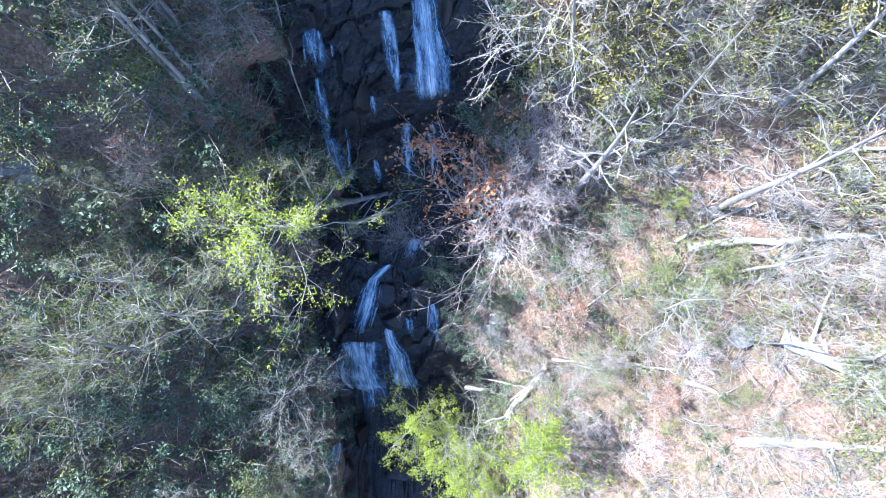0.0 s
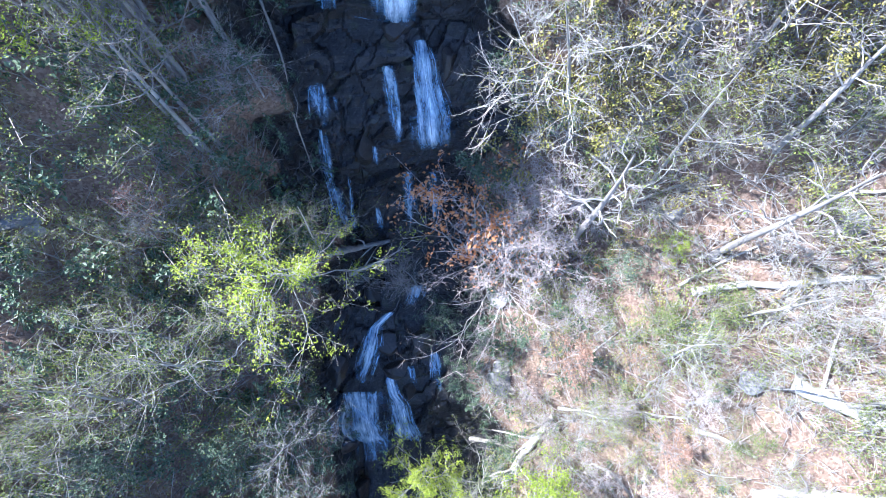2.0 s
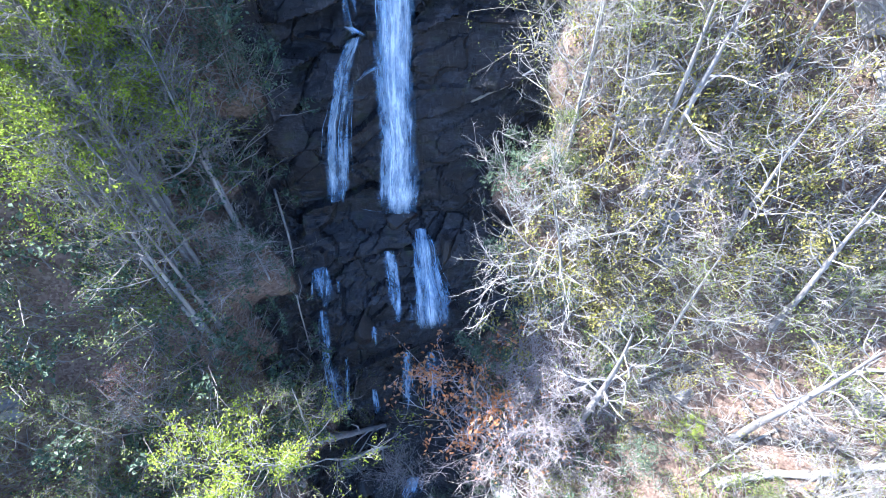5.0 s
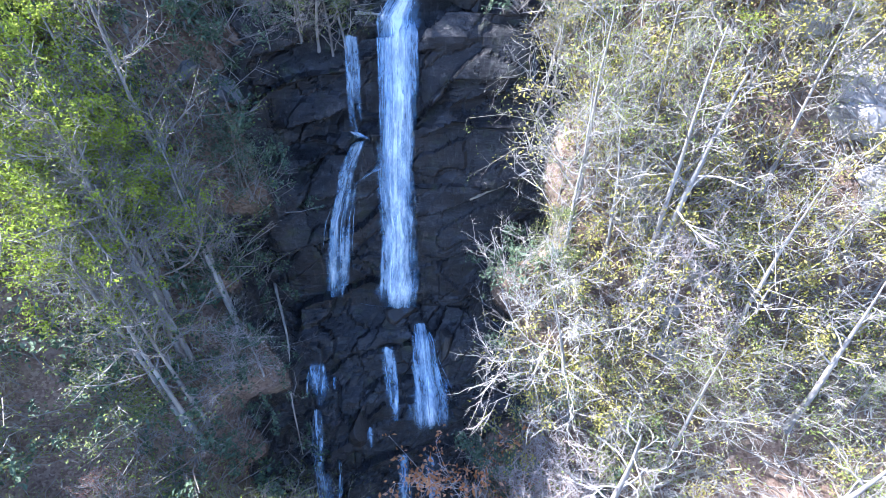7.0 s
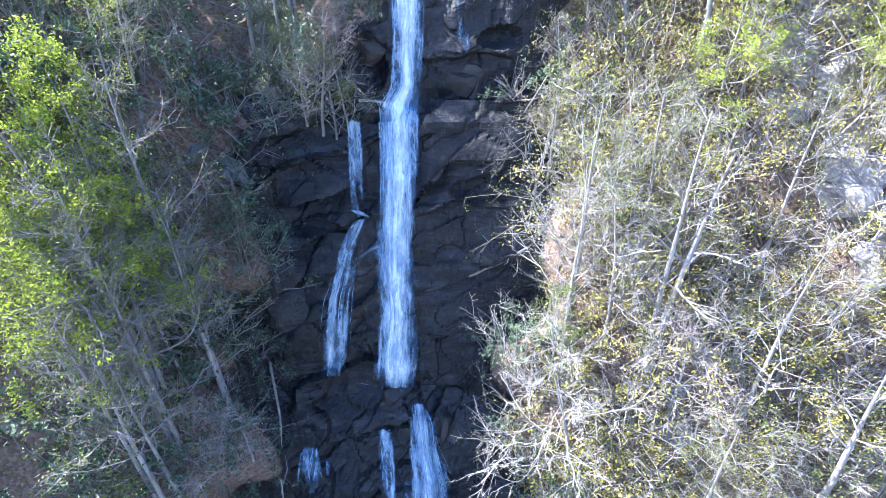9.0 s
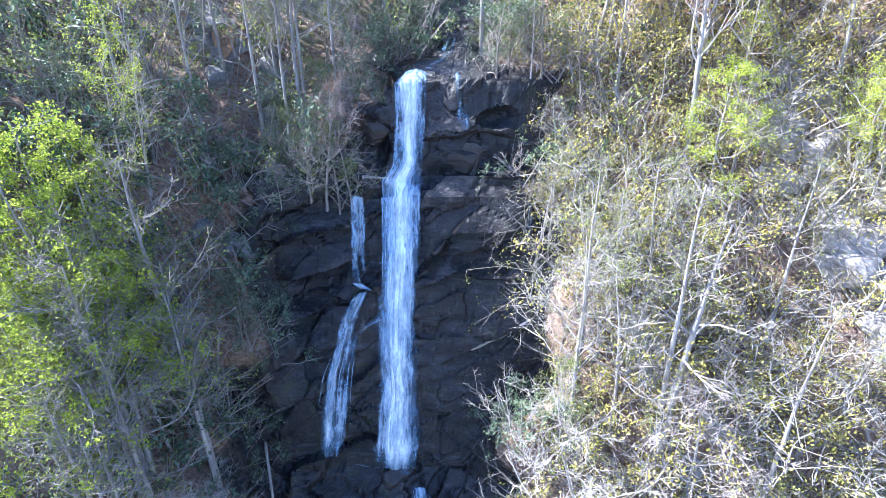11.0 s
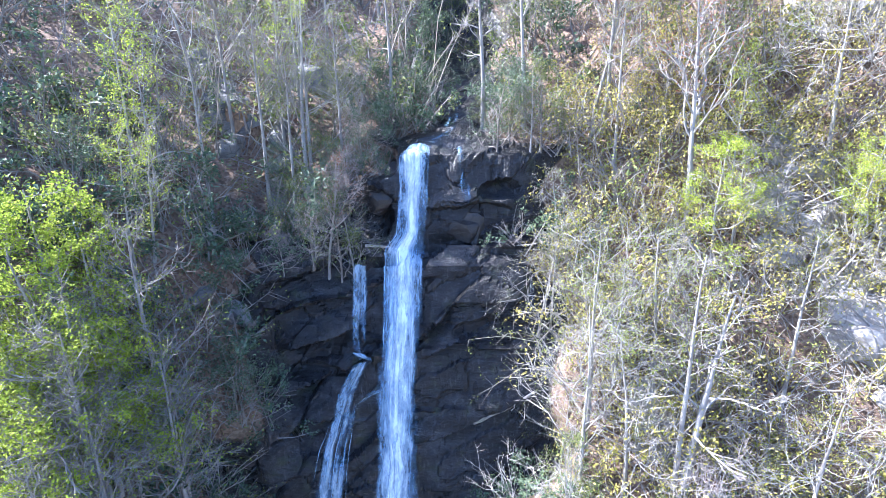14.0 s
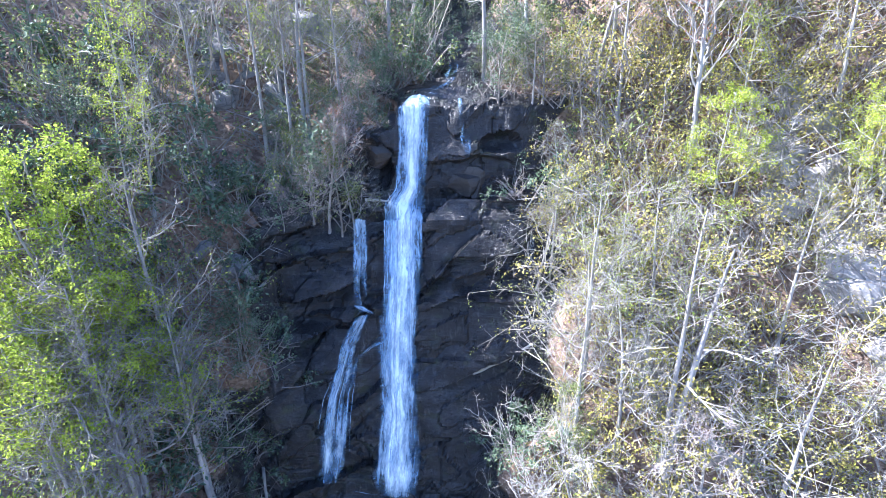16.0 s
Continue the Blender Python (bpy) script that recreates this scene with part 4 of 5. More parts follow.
    put("BARE_C", 15.8, 17.6, 11.2, 148)
    put("BARE_A", 6.8, 21.1, 10.1, 235)
    put("BARE_B", 8.8, 20.4, 9.0, 13)
    put("PALE_A", 7.3, 22.5, 11.7, 21)
    put("PALE_B", 10.2, 22.3, 9.1, 182)
    put("BARE_D", 5.2, 26.0, 6.7, 357)
    put("SPARSE", 15.1, 26.7, 6.7, 42)
    put("OLIVE_A", 3.8, 30.6, 3.9, 146)
    put("OLIVE_B", 5.5, 29.7, 4.5, 345)
    put("OLIVE_A", 3.0, 29.6, 4.5, 167)
    put("OLIVE_B", -5.9, 27.2, 4.5, 9)
    put("BARE_D", -5.2, 27.3, 5.6, 165)
    put("OLIVE_A", -7.4, 27.0, 4.5, 147)
    put("RED_TALL", 12.9, 26.6, 12.3, 164)
    put("RED", 8.6, 30.8, 9.0, 78)
    put("BRIGHT_A", -16.6, 21.3, 10.4, 333)
    put("BRIGHT_C", -15.6, 20.3, 9.1, 210)
    put("BRIGHT_B", -17.5, 18.2, 9.1, 317)
    put("DENSE", 2.8, 30.0, 1.9, 348)
    put("OLIVE_B", 4.0, 30.5, 2.0, 39)
    put("DENSE", 5.4, 30.8, 1.8, 150)
    put("OLIVE_B", 6.6, 30.2, 2.0, 316)
    put("DENSE", -5.1, 31.3, 4.0, 98)
    put("OLIVE_A", -6.3, 29.0, 3.1, 227)
    put("DENSE", -7.3, 27.2, 2.9, 149)
    put("DENSE", -9.1, 26.9, 2.6, 69)
    put("OLIVE_A", -4.1, 31.4, 4.2, 128)
    put("OLIVE_A", -2.4, 33.7, 3.0, 195)
    put("OLIVE_A", -4.9, 30.2, 3.6, 40)
    put("OLIVE_B", -6.6, 30.0, 3.4, 75)
    put("OLIVE_A", -8.2, 31.5, 3.6, 160)
    put("OLIVE_B", -7.0, 33.2, 4.0, 300)
    put("OLIVE_A", -9.6, 30.6, 3.2, 20)
    put("OLIVE_B", -5.6, 34.2, 4.0, 230)
    put("OLIVE_A", -10.6, 33.4, 4.0, 110)
    put("OLIVE_B", -8.6, 28.4, 3.0, 350)
    put("TALL_B", -6.2, 31.0, 9.5, 70)
    put("TALL_A", -8.0, 30.4, 10.5, 215)
    put("DENSE", -5.6, 28.7, 2.4, 306)
    put("OLIVE_B", 2.3, 32.7, 1.7, 81)
    put("OLIVE_A", -0.6, 35.1, 2.7, 169)
    put("OLIVE_A", 2.0, 38.1, 2.1, 293)


plant_all()


def profile_lengths():
    y, z, _ = hill(np.full(400, 14.0), np.linspace(2.6, 19.6, 400))
    return np.linspace(2.6, 19.6, 400), np.concatenate([[0], np.cumsum(np.hypot(np.diff(y), np.diff(z)))])


RUN_S, RUN_LENGTH = profile_lengths()


def slope_spots(rng, count, patch, bare=-0.05, low=2.6, high=19.6, edge=0.25, xr=(-62, 66)):
    """Places spread evenly over the slopes' own surface, in patches, out of the gorge."""
    l0, l1 = np.interp([low, high], RUN_S, RUN_LENGTH)
    out = []
    while len(out) < count:
        s = float(np.interp(rng.uniform(l0, l1), RUN_LENGTH, RUN_S))
        x = rng.uniform(*xr)
        y, z, k = (float(v) for v in hill(np.array(x), np.array(s)))
        if k > edge or abs(x) > 0.93 * math.hypot(y, z - 60) + 2:
            continue
        if noise.noise(Vector((x * 0.16, z * 0.16, patch))) < bare:
            continue
        out.append((x, y))
    return out


def scatter_trees():
    """The rest of the wood: trees by chance over the slopes, thicker on the mountain above the falls."""
    rng = np.random.default_rng(5)
    spots = []
    zones = [
        (96, 14.6, 19.4, None, "TALL_A TALL_B TALL_C TALL_A TALL_B TALL_C TALL_A BARE_A PALE_B OLIVE_B OLIVE_A DENSE".split(), (8, 13)),
        (42, 2.8, 14.0, -1, "BARE_A PALE_A PALE_B PALE_A PALE_B SPARSE OLIVE_A OLIVE_B OLIVE_A".split(), (4, 7.5)),
        (24, 2.8, 14.6, 1, "DENSE PALE_A PALE_B OLIVE_B OLIVE_B COPPER_TAN TALL_C TALL_A TALL_B".split(), (4, 7.5)),
    ]
    for count, low, high, side, names, hr in zones:
        made = 0
        for x, y in slope_spots(rng, 900, 7.0, -1.0, low, high, 0.02):
            if made >= count:
                break
            if side and x * side < 0 or any((x - a) ** 2 + (y - b) ** 2 < 5.0 for a, b in spots):
                continue
            spots.append((x, y))
            plant(KIND[names[rng.integers(len(names))]], x, y, rng.uniform(*hr), rng.uniform(0, 360), rng.uniform(0, 7), rng.uniform(0, 360))
            made += 1


scatter_trees()


# ---- undergrowth ----
def clump_mesh(seed, stems, twigs, leaves, leaf_size, height, spread=0.9, twig_size=1.0):
    """Stems, twigs and leaves of one low bush."""
    rng = np.random.default_rng(seed)
    paths = []
    for i in range(stems):
        a = rng.uniform(0, 2 * np.pi)
        st = wander(rng, (rng.normal() * 0.3, rng.normal() * 0.3, -0.1), (math.cos(a) * spread, math.sin(a) * spread, 1), height * rng.uniform(0.6, 1.2), 2, 0.25)
        paths.append((st, np.linspace(0.022, 0.010, 3)))
    v, f = tubes(paths, 3)
    pick = rng.integers(0, stems, twigs)
    g = rng.uniform(0.15, 1.0, twigs)[:, None]
    a0 = np.array([paths[k][0][1] for k in pick])
    a1 = np.array([paths[k][0][2] for k in pick])
    at = a0 * (1 - g) + a1 * g
    way = (a1 - a0) / (np.linalg.norm(a1 - a0, axis=1, keepdims=True) + 1e-6) + rng.normal(size=(twigs, 3)) * 0.75
    way /= np.linalg.norm(way, axis=1, keepdims=True)
    way *= twig_size * height * rng.uniform(0.16, 0.42, twigs)[:, None]
    v2, f2 = spikes(at, way, 0.012, rng)
    pieces = [(v, f, 0), (v2, f2, 0)]
    if leaves:
        k = rng.integers(0, twigs, leaves)
        pos = at[k] + way[k] * rng.uniform(0.3, 1.1, leaves)[:, None] + rng.normal(size=(leaves, 3)) * height * 0.07
        lv, lf = leaf_cards(pos, leaf_size, rng, 0.8)
        pieces.append((lv, lf, 1))
    v, f, m = join(*pieces)
    quads = np.array([q if len(q) == 4 else (*q, -1) for q in f])
    return v, quads, m


def scatter_brush(name, label, mat_stem, mat_leaf, bushes, spots, rng):
    """Bushes set out over the slope and joined into one mesh."""
    V, F, M, n = [], [], [], 0
    for x, y, size in spots:
        v, f, m = bushes[rng.integers(len(bushes))]
        a = rng.uniform(0, 2 * np.pi)
        rot = np.array([[math.cos(a), -math.sin(a), 0], [math.sin(a), math.cos(a), 0], [0, 0, 1]]) * size
        V.append(v @ rot.T + np.array([x, y, ground_z(x, y)]))
        F.append(np.where(f >= 0, f + n, -1))
        M.append(m)
        n += len(v)
    ff = np.concatenate(F)
    faces = [q[:3] if q[3] < 0 else q for q in ff.tolist()]
    me = mesh_of(name, np.concatenate(V), faces, mat_stem, mat_leaf)
    me.polygons.foreach_set("material_index", np.concatenate(M))
    return tagged(new(name, me), label, "undergrowth", kind="stuff")


def margin_spots(rng, count, patch):
    """Places along both edges of the gorge."""
    out = []
    while len(out) < count:
        s = float(np.interp(rng.uniform(0, RUN_LENGTH[-1]), RUN_LENGTH, RUN_S))
        x = rng.uniform(-19, 12)
        y, z, k = (float(v) for v in hill(np.array(x), np.array(s)))
        if 0.01 < k < 0.62 and noise.noise(Vector((x * 0.2, z * 0.2, patch))) > -0.1:
            out.append((x, y))
    return out


def brush_spots(rng, count, size, patch, bare=-0.05, low=2.6, high=19.6, edge=0.3, xr=(-62, 66)):
    return [(x, y, rng.uniform(*size)) for x, y in slope_spots(rng, count, patch, bare, low, high, edge, xr)]


def undergrowth():
    rng = np.random.default_rng(9)
    bare = [clump_mesh(100 + i, 11, 95, 0, 0, 1.9) for i in range(5)]
    green = [clump_mesh(110 + i, 5, 8, 190, 0.125, 1.5) for i in range(4)]
    olive = [clump_mesh(115 + i, 6, 18, 160, 0.115, 1.5) for i in range(4)]
    fine = [clump_mesh(140 + i, 7, 30, 260, 0.084, 1.6) for i in range(4)]
    budding = [clump_mesh(120 + i, 7, 36, 180, 0.076, 2.0, 0.6) for i in range(4)]
    saplings = [clump_mesh(130 + i, 3, 80, 40, 0.09, 5.0, 0.12, 0.35) for i in range(5)]
    scatter_brush("brush", "tangled bare grey-brown brush covering the slope", MAT_TWIG, MAT_LEAF_TAN, bare, brush_spots(rng, 40, (0.9, 1.6), 3.0, -0.3, xr=(-62, -3)) + brush_spots(rng, 90, (1.0, 2.0), 3.0, -0.3, low=13.0, xr=(3, 66)) + brush_spots(rng, 90, (1.2, 2.4), 9.0, -0.5, low=14.2, xr=(-60, -4)), rng)
    # Paler twigs on this side put the strong sun on the slope into colour.
    scatter_brush("pale_brush", "bare brush on the sunlit slope, coloured paler for the sun", MAT_BARK_PALE, MAT_LEAF_TAN, bare, brush_spots(rng, 420, (0.8, 1.7), 8.0, -0.7, high=8.0, xr=(3, 36)) + brush_spots(rng, 120, (0.9, 1.8), 91.0, -0.5, low=7.5, high=13.0, xr=(6, 36)), rng)
    scatter_brush("laurel_thicket", "dark green evergreen laurel thicket on the slope", MAT_TWIG, MAT_LEAF_DARK, green, brush_spots(rng, 250, (0.9, 2.0), 11.0, xr=(-62, 15)) + brush_spots(rng, 520, (1.3, 2.9), 51.0, -1.0, high=14.5, xr=(-52, -8)) + brush_spots(rng, 260, (1.3, 2.8), 53.0, -1.0, low=14.4) + brush_spots(rng, 160, (1.6, 3.2), 55.0, -1.0, low=17.4) + brush_spots(rng, 110, (1.6, 3.0), 57.0, -1.0, low=16.6, xr=(4, 60)) + brush_spots(rng, 55, (0.7, 1.4), 59.0, -0.1, low=3.0, high=6.5, xr=(4, 22)), rng)
    scatter_brush("olive_thicket", "dull olive evergreen thicket on the slope", MAT_TWIG, MAT_LEAF_OLIVE, olive, brush_spots(rng, 270, (0.9, 2.0), 31.0, -0.2, xr=(-62, 13)) + brush_spots(rng, 460, (1.5, 3.2), 61.0, -1.0, low=14.2) + brush_spots(rng, 150, (1.3, 2.6), 65.0, -1.0, low=15.2, xr=(2, 60)) + brush_spots(rng, 130, (0.8, 1.8), 81.0, -0.3, low=3.0, high=9.0, xr=(4, 40)), rng)
    scatter_brush("budding_thicket", "thin budding yellow-green bushes on the slope", MAT_TWIG, MAT_LEAF_PALE, budding, brush_spots(rng, 520, (1.0, 2.1), 23.0, -0.2, high=14.8) + brush_spots(rng, 170, (0.9, 1.7), 27.0, -0.2, low=3.0, high=10.0, xr=(4, 44)) + brush_spots(rng, 220, (1.0, 2.2), 29.0, -0.5, low=3.0, high=9.0, xr=(-46, -9)), rng)
    scatter_brush("yellow_thicket", "yellowish budding bushes with dry leaves on the sunlit slope", MAT_TWIG, MAT_LEAF_YELLOW, fine, brush_spots(rng, 520, (1.1, 2.3), 71.0, -0.45, low=8.5, high=16.5, xr=(5, 60)) + brush_spots(rng, 90, (0.8, 1.7), 76.0, -0.2, low=3.0, high=8.5, xr=(5, 40)), rng)
    scatter_brush("sapling_wood", "slender grey saplings standing close on the mountain", MAT_BARK_GREY, MAT_LEAF_PALE, saplings, brush_spots(rng, 420, (1.0, 2.2), 41.0, -0.3, low=13.5), rng)
    margin = lambda n, patch: [(x, y, rng.uniform(0.8, 1.7)) for x, y in margin_spots(rng, n, patch)]
    scatter_brush("margin_brush", "bare twiggy bushes hanging over the gorge edge", MAT_TWIG, MAT_LEAF_TAN, bare, margin(120, 5.0), rng)
    scatter_brush("margin_laurel", "dark laurel bushes hanging over the gorge edge", MAT_TWIG, MAT_LEAF_DARK, green, margin(640, 15.0), rng)


undergrowth()


# ---- rocks and fallen timber ----
MAT_STONE_RUST = make_stone_material("rusty_stone", (0.10, 0.07, 0.05), (0.26, 0.17, 0.10), (0.42, 0.30, 0.19))
STONES = {
    "PALE": (MAT_STONE_PALE, "pale weathered rock outcrop on the sunlit slope"),
    "GREY": (MAT_STONE_GREY, "grey lichened boulder among brush and leaf litter"),
    "WET": (MAT_STONE_WET, "dark wet boulder in the stream bed"),
    "RUST": (MAT_STONE_RUST, "rust-stained rock slab on the wooded slope"),
}


def boulder(x, s, wide, tall, stone, seed):
    """A broken, rounded block half sunk into the hillside."""
    rng = np.random.default_rng(seed)
    bm = bmesh.new()
    bmesh.ops.create_icosphere(bm, subdivisions=3, radius=1.0)
    cuts = [(rng.normal(size=3), rng.uniform(0.38, 0.8)) for _ in range(14)]
    cuts = [(c / np.linalg.norm(c), d) for c, d in cuts]
    off = Vector(rng.uniform(-50, 50, 3))
    for v in bm.verts:
        p = np.array(v.co)
        for c, d in cuts:
            over = float(p @ c) - d
            if over > 0:
                p = p - c * over * 0.97
        q = Vector(p)
        v.co = q * (1 + 0.06 * noise.noise(q * 2.2 + off) + 0.04 * noise.noise(q * 6 + off))
    mat, label = STONES[stone]
    me = bpy.data.meshes.new("boulder")
    bm.to_mesh(me)
    bm.free()
    me.materials.append(mat)
    me.polygons.foreach_set("use_smooth", np.zeros(len(me.polygons), bool))
    at, up = surface(x, s)
    ob = tagged(new("boulder", me), label, "rock", "rocks on the mountainside")
    depth = 0.45 * min(wide, tall)
    ob.matrix_world = Matrix.Translation(Vector(at) - Vector(up) * depth * 0.1) @ Vector(up).to_track_quat("Z", "Y").to_matrix().to_4x4() @ Matrix.Rotation(rng.uniform(-0.35, 0.35), 4, "Z") @ Matrix.Diagonal((wide * 0.56, tall * 0.62, depth, 1))
    return ob


def fallen_log(label, points, radius):
    """A dead trunk that lies on the ground, with stubs of broken branches."""
    P = [np.array(surface(x, s)[0]) + np.array(surface(x, s)[1]) * (radius * 1.3 + 0.05) for x, s in points]
    P = np.array(P)
    t = np.linspace(0, len(P) - 1, 22)
    line = np.stack([np.interp(t, np.arange(len(P)), P[:, i]) for i in range(3)], 1)
    rng = np.random.default_rng(int(abs(P[0, 0]) * 100))
    line[1:-1] += rng.normal(size=(20, 3)) * radius * 0.22
    for _ in range(2):
        line[1:-1] = (line[:-2] + line[1:-1] * 2 + line[2:]) / 4
    v, f = tubes([(line, radius * np.linspace(1.15, 0.55, 22) * (1 + rng.normal(size=22) * 0.06))], 8)
    f = [tuple(q) for q in f] + [tuple(range(7, -1, -1)), tuple(range(len(v) - 8, len(v)))]
    base = new("fallen_log")
    tagged(base, label, "log", "fallen timber")
    me = mesh_of("stem", v, f, MAT_DEAD)
    me.polygons.foreach_set("use_smooth", np.ones(len(f), bool))
    ob = new("stem", me)
    ob.parent = base
    for i in range(4):
        k = rng.integers(5, 20)
        way = rng.normal(size=3) + np.array([0, -0.5, 0.8])
        tw = wander(rng, line[k], way, radius * rng.uniform(5, 11), 3, 0.2)
        v, f = tubes([(tw, np.linspace(radius * 0.35, radius * 0.12, 4))], 4)
        stub = new("branch_stub", mesh_of("branch_stub", v, [*f, (3, 2, 1, 0)], MAT_DEAD))
        stub.parent = base
    return base


boulder(19.16, 11.56, 2.72, 2.72, "PALE", 429)
boulder(11.06, 11.16, 2.28, 1.95, "GREY", 581)
boulder(12.55, 9.93, 2.08, 2.22, "GREY", 419)
boulder(13.06, 10.37, 1.47, 1.33, "PALE", 36)
boulder(13.61, 10.18, 1.69, 1.35, "PALE", 942)
boulder(13.90, 10.58, 1.34, 1.14, "GREY", 423)
boulder(19.05, 11.24, 2.72, 2.72, "PALE", 159)
boulder(-3.04, 10.87, 2.34, 1.78, "WET", 204)
boulder(1.34, 14.18, 3.00, 2.00, "WET", 4)
boulder(0.14, 9.98, 1.56, 2.73, "WET", 488)
boulder(2.93, 9.27, 2.52, 1.68, "WET", 965)
boulder(3.74, 9.44, 2.08, 1.25, "WET", 852)
boulder(-6.24, 8.81, 2.28, 2.74, "WET", 901)
boulder(14.88, 6.93, 2.70, 1.91, "GREY", 637)
boulder(15.91, 6.85, 1.73, 1.47, "GREY", 522)
boulder(11.54, 8.46, 1.75, 1.99, "GREY", 444)
boulder(-25.99, 6.70, 2.43, 1.80, "GREY", 572)
boulder(-25.67, 6.55, 1.82, 1.09, "PALE", 972)
boulder(5.24, 5.04, 3.27, 3.27, "GREY", 949)
boulder(5.09, 5.18, 2.69, 2.15, "PALE", 734)
boulder(4.34, 9.29, 2.93, 1.42, "WET", 227)
boulder(3.62, 8.93, 2.51, 1.26, "WET", 33)
boulder(4.55, 9.53, 2.44, 1.06, "WET", 763)
boulder(20.24, 8.68, 3.06, 2.30, "GREY", 467)
boulder(24.62, 6.35, 2.66, 2.21, "GREY", 856)
boulder(22.22, 5.00, 1.92, 2.40, "GREY", 771)
boulder(9.72, 7.64, 1.98, 1.73, "GREY", 678)
boulder(12.64, 9.46, 2.50, 1.78, "GREY", 765)
boulder(21.68, 7.18, 2.10, 1.01, "PALE", 531)
boulder(4.34, 6.05, 2.58, 3.10, "PALE", 986)
boulder(-5.05, 5.32, 3.03, 2.43, "WET", 295)
boulder(-2.54, 5.64, 3.43, 2.86, "WET", 556)
boulder(-6.24, 5.57, 3.01, 2.65, "WET", 349)
boulder(-3.92, 5.04, 2.50, 2.50, "WET", 911)
boulder(-9.51, 3.77, 3.39, 2.98, "WET", 232)
boulder(-10.33, 3.66, 3.34, 2.67, "WET", 882)
boulder(0.36, 5.16, 2.99, 3.59, "WET", 69)
boulder(-7.26, 6.17, 2.33, 3.49, "WET", 878)
boulder(-10.20, 4.06, 2.64, 3.30, "WET", 602)
boulder(-11.17, 5.29, 3.57, 3.57, "WET", 994)
boulder(1.09, 4.21, 3.28, 2.63, "WET", 293)
boulder(-5.27, 3.55, 4.29, 2.86, "WET", 122)
boulder(-15.70, 16.23, 2.09, 3.76, "RUST", 829)
boulder(-13.18, 16.15, 1.62, 4.45, "RUST", 250)
boulder(-8.33, 16.69, 4.94, 2.88, "GREY", 46)
boulder(-0.42, 16.24, 2.18, 0.65, "WET", 35)
boulder(0.51, 16.84, 1.72, 1.17, "WET", 925)
boulder(1.84, 16.80, 1.71, 1.40, "WET", 822)
boulder(-0.97, 16.26, 1.86, 0.67, "WET", 710)
boulder(1.17, 17.18, 1.44, 1.27, "WET", 524)
boulder(0.13, 16.39, 1.65, 0.68, "WET", 946)
boulder(-3.37, 15.04, 2.46, 2.11, "WET", 203)
boulder(-4.00, 14.53, 2.23, 1.91, "WET", 918)
boulder(-11.72, 12.67, 1.91, 1.56, "GREY", 904)
boulder(-13.14, 12.77, 1.38, 1.72, "GREY", 921)
boulder(-11.35, 14.83, 2.26, 1.13, "RUST", 440)
boulder(-13.05, 13.57, 1.75, 1.75, "GREY", 590)
boulder(-11.15, 12.69, 1.71, 2.05, "GREY", 50)
boulder(19.87, 15.10, 2.49, 2.49, "PALE", 13)
boulder(22.28, 14.23, 2.45, 2.04, "GREY", 492)
boulder(-4.31, 14.00, 2.39, 1.02, "WET", 763)
boulder(1.08, 14.18, 3.00, 2.00, "WET", 123)
boulder(17.65, 13.12, 2.77, 2.22, "PALE", 175)
boulder(18.31, 12.75, 2.87, 1.78, "PALE", 515)
boulder(16.58, 12.79, 3.13, 1.99, "PALE", 307)
boulder(16.95, 12.58, 3.35, 2.25, "PALE", 244)
boulder(18.23, 12.29, 2.54, 2.48, "PALE", 678)
boulder(16.34, 12.35, 2.72, 2.70, "PALE", 20)
boulder(19.18, 12.31, 2.07, 1.88, "PALE", 537)
boulder(18.36, 12.29, 2.07, 1.78, "PALE", 549)
boulder(18.52, 12.16, 1.27, 2.03, "PALE", 423)
boulder(18.64, 12.04, 2.00, 2.03, "PALE", 54)
boulder(18.93, 11.88, 2.22, 1.57, "PALE", 961)
boulder(18.94, 11.74, 1.70, 2.08, "PALE", 934)
boulder(20.60, 11.56, 1.66, 1.45, "PALE", 626)
boulder(19.19, 11.62, 2.76, 1.72, "PALE", 116)
boulder(19.79, 11.38, 1.90, 1.80, "PALE", 349)
boulder(19.33, 11.32, 1.96, 1.87, "PALE", 128)
boulder(19.68, 11.12, 2.70, 1.99, "PALE", 258)
boulder(20.20, 10.90, 2.65, 2.32, "PALE", 995)
boulder(10.41, 11.69, 1.33, 1.23, "PALE", 882)
boulder(10.97, 11.53, 2.10, 1.07, "PALE", 553)
boulder(10.40, 11.50, 1.38, 1.22, "PALE", 488)
boulder(10.03, 11.45, 1.45, 0.76, "PALE", 831)
boulder(10.51, 11.31, 2.17, 0.78, "PALE", 801)
boulder(10.33, 11.26, 1.58, 0.81, "PALE", 62)
boulder(10.11, 11.86, 1.51, 1.23, "PALE", 360)
boulder(9.66, 11.82, 1.38, 0.75, "PALE", 226)
boulder(10.87, 11.56, 1.18, 1.25, "PALE", 202)
boulder(11.28, 11.41, 1.32, 1.32, "PALE", 125)
boulder(10.13, 11.46, 0.97, 1.08, "PALE", 547)
boulder(9.65, 11.40, 1.06, 0.96, "PALE", 908)
boulder(20.15, 10.90, 1.25, 1.07, "PALE", 836)
boulder(20.55, 10.70, 1.41, 1.84, "PALE", 122)
boulder(20.58, 10.60, 1.48, 1.42, "PALE", 175)
boulder(20.16, 10.50, 1.73, 1.53, "PALE", 245)
boulder(20.23, 10.40, 1.71, 1.82, "PALE", 810)
boulder(20.30, 10.30, 1.54, 1.65, "PALE", 280)
boulder(-16.36, 16.72, 3.37, 2.18, "GREY", 943)
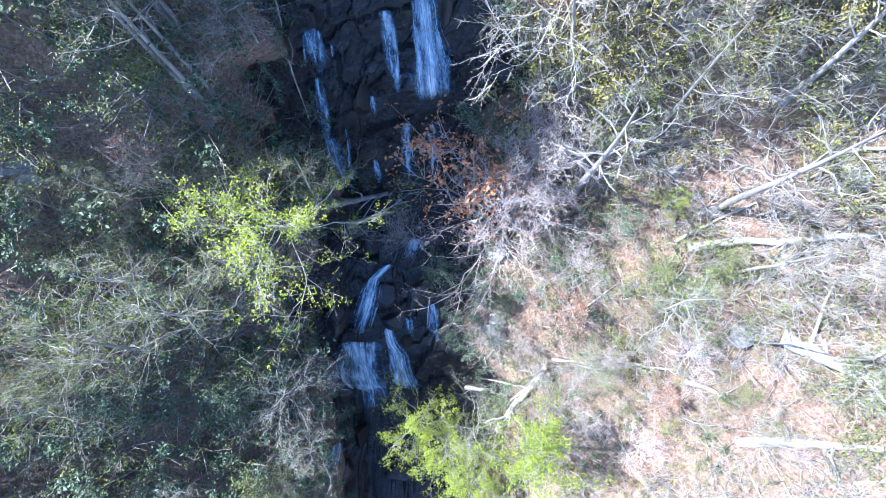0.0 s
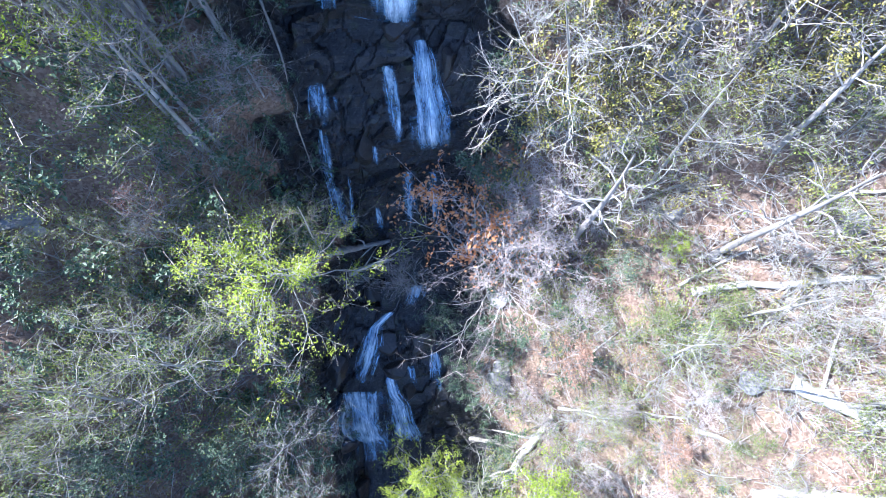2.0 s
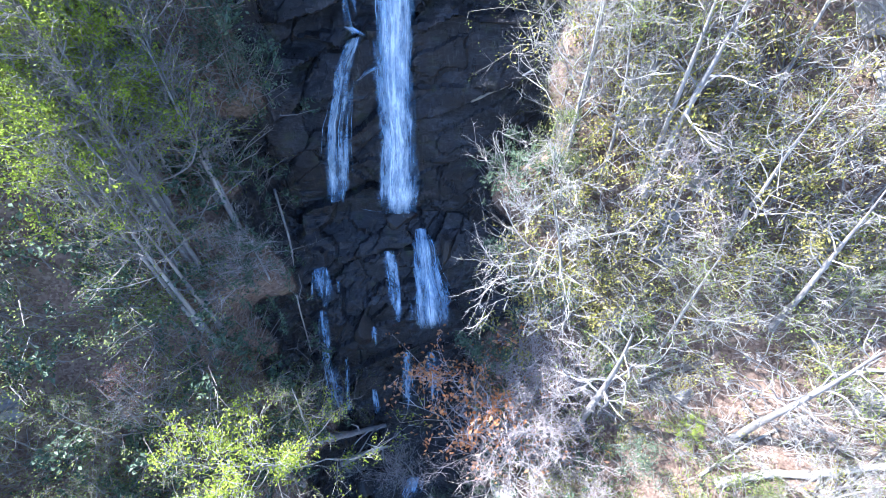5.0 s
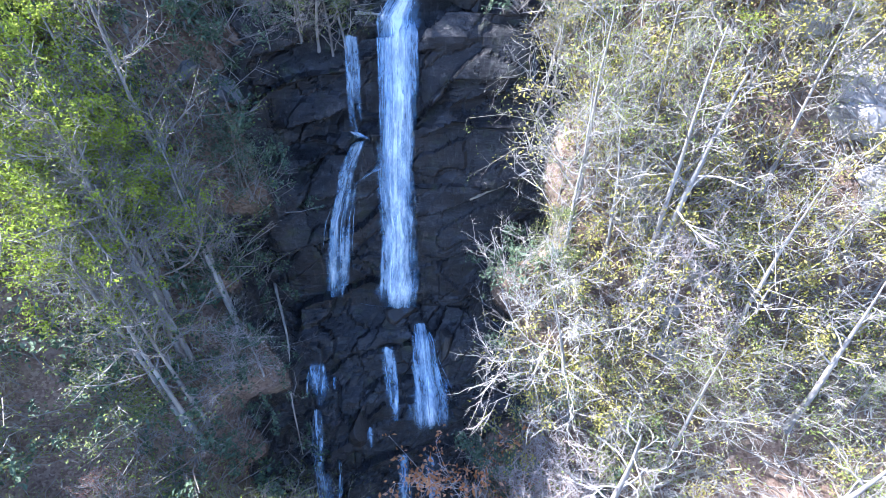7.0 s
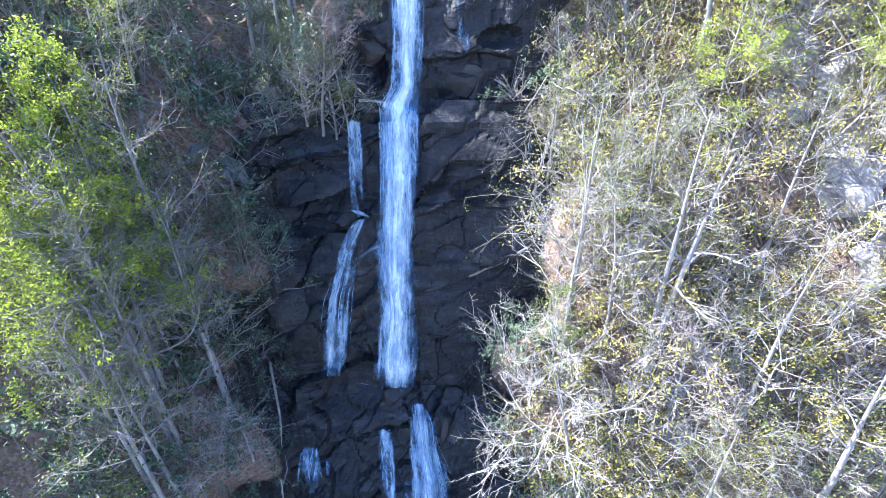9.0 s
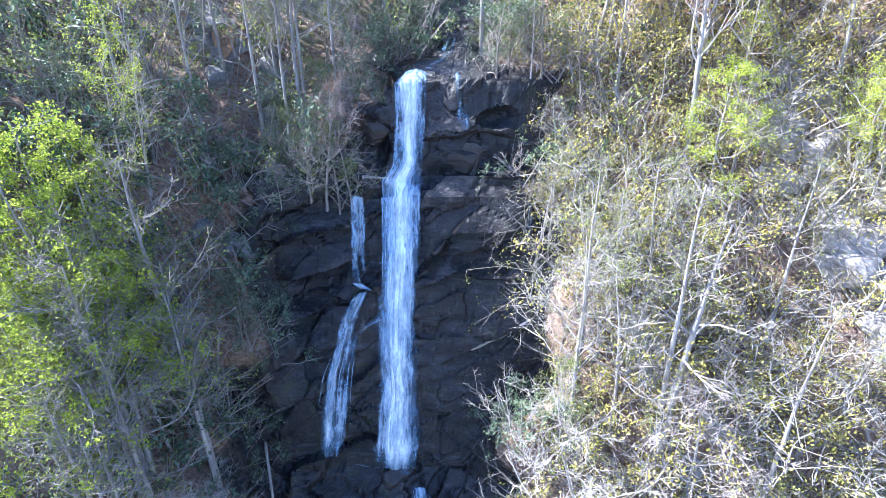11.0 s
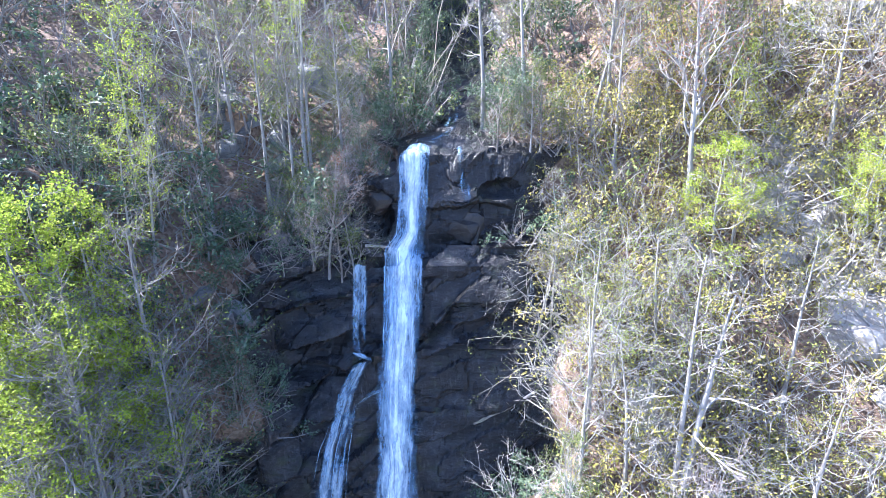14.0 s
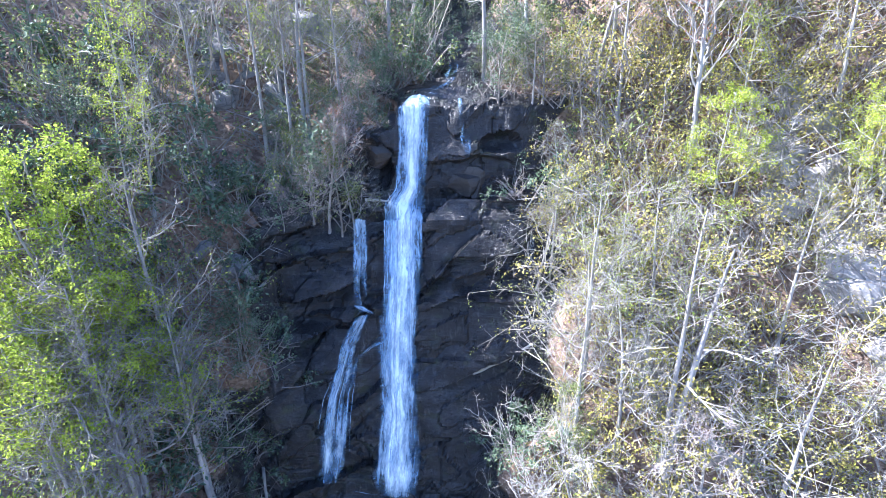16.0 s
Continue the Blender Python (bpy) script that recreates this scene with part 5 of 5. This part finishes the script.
boulder(-14.86, 16.62, 3.84, 1.20, "GREY", 910)
boulder(-15.10, 16.39, 3.84, 1.19, "GREY", 825)
boulder(-14.01, 16.22, 3.86, 1.19, "GREY", 131)
boulder(-13.85, 16.07, 3.46, 1.74, "GREY", 843)
boulder(-14.76, 15.84, 3.91, 1.76, "GREY", 942)
boulder(-14.21, 16.17, 1.57, 1.76, "GREY", 7)
boulder(-11.54, 16.27, 1.76, 1.51, "GREY", 499)
boulder(-12.39, 16.07, 1.83, 1.41, "GREY", 643)
boulder(-13.00, 15.86, 1.88, 1.60, "GREY", 584)
boulder(-12.99, 15.62, 1.87, 1.74, "GREY", 883)
boulder(-13.42, 15.28, 2.07, 1.68, "GREY", 409)
boulder(-10.54, 16.21, 1.41, 1.94, "GREY", 51)
boulder(-10.59, 16.03, 1.35, 1.57, "GREY", 774)
boulder(-9.49, 15.98, 1.24, 1.44, "GREY", 277)
boulder(-10.30, 15.41, 1.98, 1.54, "GREY", 254)
boulder(-9.00, 15.33, 1.28, 1.42, "GREY", 275)
boulder(-9.31, 14.85, 1.95, 1.50, "GREY", 632)
boulder(-10.39, 15.10, 1.26, 1.75, "GREY", 539)
boulder(-10.30, 14.75, 1.90, 2.02, "GREY", 532)
boulder(-10.18, 14.60, 1.37, 1.96, "GREY", 433)
boulder(-9.02, 14.49, 1.83, 1.48, "GREY", 52)
boulder(-10.09, 14.32, 1.35, 1.91, "GREY", 484)
boulder(-9.39, 14.09, 1.34, 1.49, "GREY", 330)
fallen_log("bleached fallen log lying across the stream bed", [(-10.09, 6.911), (-8.4, 6.931), (-5.31, 7.168)], 0.323)
fallen_log("bleached fallen log lying across the stream bed", [(-9.68, 6.531), (-7.66, 6.662), (-5.15, 6.765)], 0.249)
fallen_log("long thin dead trunk hanging down the rock face", [(-11.44, 11.161), (-10.79, 9.983), (-10.42, 9.385), (-10.54, 8.434)], 0.085)
fallen_log("broken grey log lying on leaf litter", [(5.76, 3.913), (7.02, 4.091), (7.91, 4.377)], 0.395)
fallen_log("charred dark log lying on leaf litter", [(7.68, 4.314), (8.82, 4.496), (9.78, 4.692)], 0.374)
fallen_log("bleached dead branch lying on leaf litter", [(3.28, 4.077), (5.03, 4.162), (6.56, 4.232)], 0.248)
fallen_log("bleached dead branch lying on leaf litter", [(19.26, 4.5), (20.86, 4.423), (22.88, 4.269)], 0.182)
fallen_log("fallen white trunk lying on the slope", [(22.83, 3.981), (25.73, 3.998), (27.83, 4.0), (30.02, 4.0)], 0.369)
fallen_log("fallen white trunk lying on the slope", [(24.04, 4.962), (25.89, 4.808), (27.76, 4.654), (29.02, 4.576)], 0.499)
fallen_log("thin fallen pole lying on leaf litter", [(14.26, 4.74), (16.9, 4.615), (19.04, 4.615)], 0.127)
fallen_log("thin fallen pole lying on leaf litter", [(10.15, 4.765), (12.22, 4.712), (14.12, 4.69)], 0.156)
fallen_log("bleached fallen trunk across the slope", [(17.8, 5.933), (20.2, 5.933), (22.69, 5.867), (26.72, 5.8)], 0.278)
# The next log form is added to stand in for a pale rock slab edge.
fallen_log("log form standing in for a tan slab edge along a rock ledge", [(1.6, 12.11), (3.5, 12.22), (5.3, 12.31)], 0.11)
fallen_log("grey fallen trunk wedged on the ledge", [(-4.64, 14.027), (-3.81, 14.021), (-2.77, 14.011)], 0.085)


def scatter_poles():
    """Thin dead stems lying here and there on the litter of the sunlit slope."""
    rng = np.random.default_rng(77)
    for _ in range(26):
        x, at = rng.uniform(7, 29), rng.uniform(3.5, 8.2)
        long, turn = rng.uniform(2.0, 4.5), rng.uniform(-0.7, 0.7)
        line = [(x + long * f * math.cos(turn), at + 0.16 * long * f * math.sin(turn)) for f in (0.0, 0.5, 1.0)]
        fallen_log("thin grey dead stem lying on leaf litter", line, rng.uniform(0.05, 0.11))


scatter_poles()
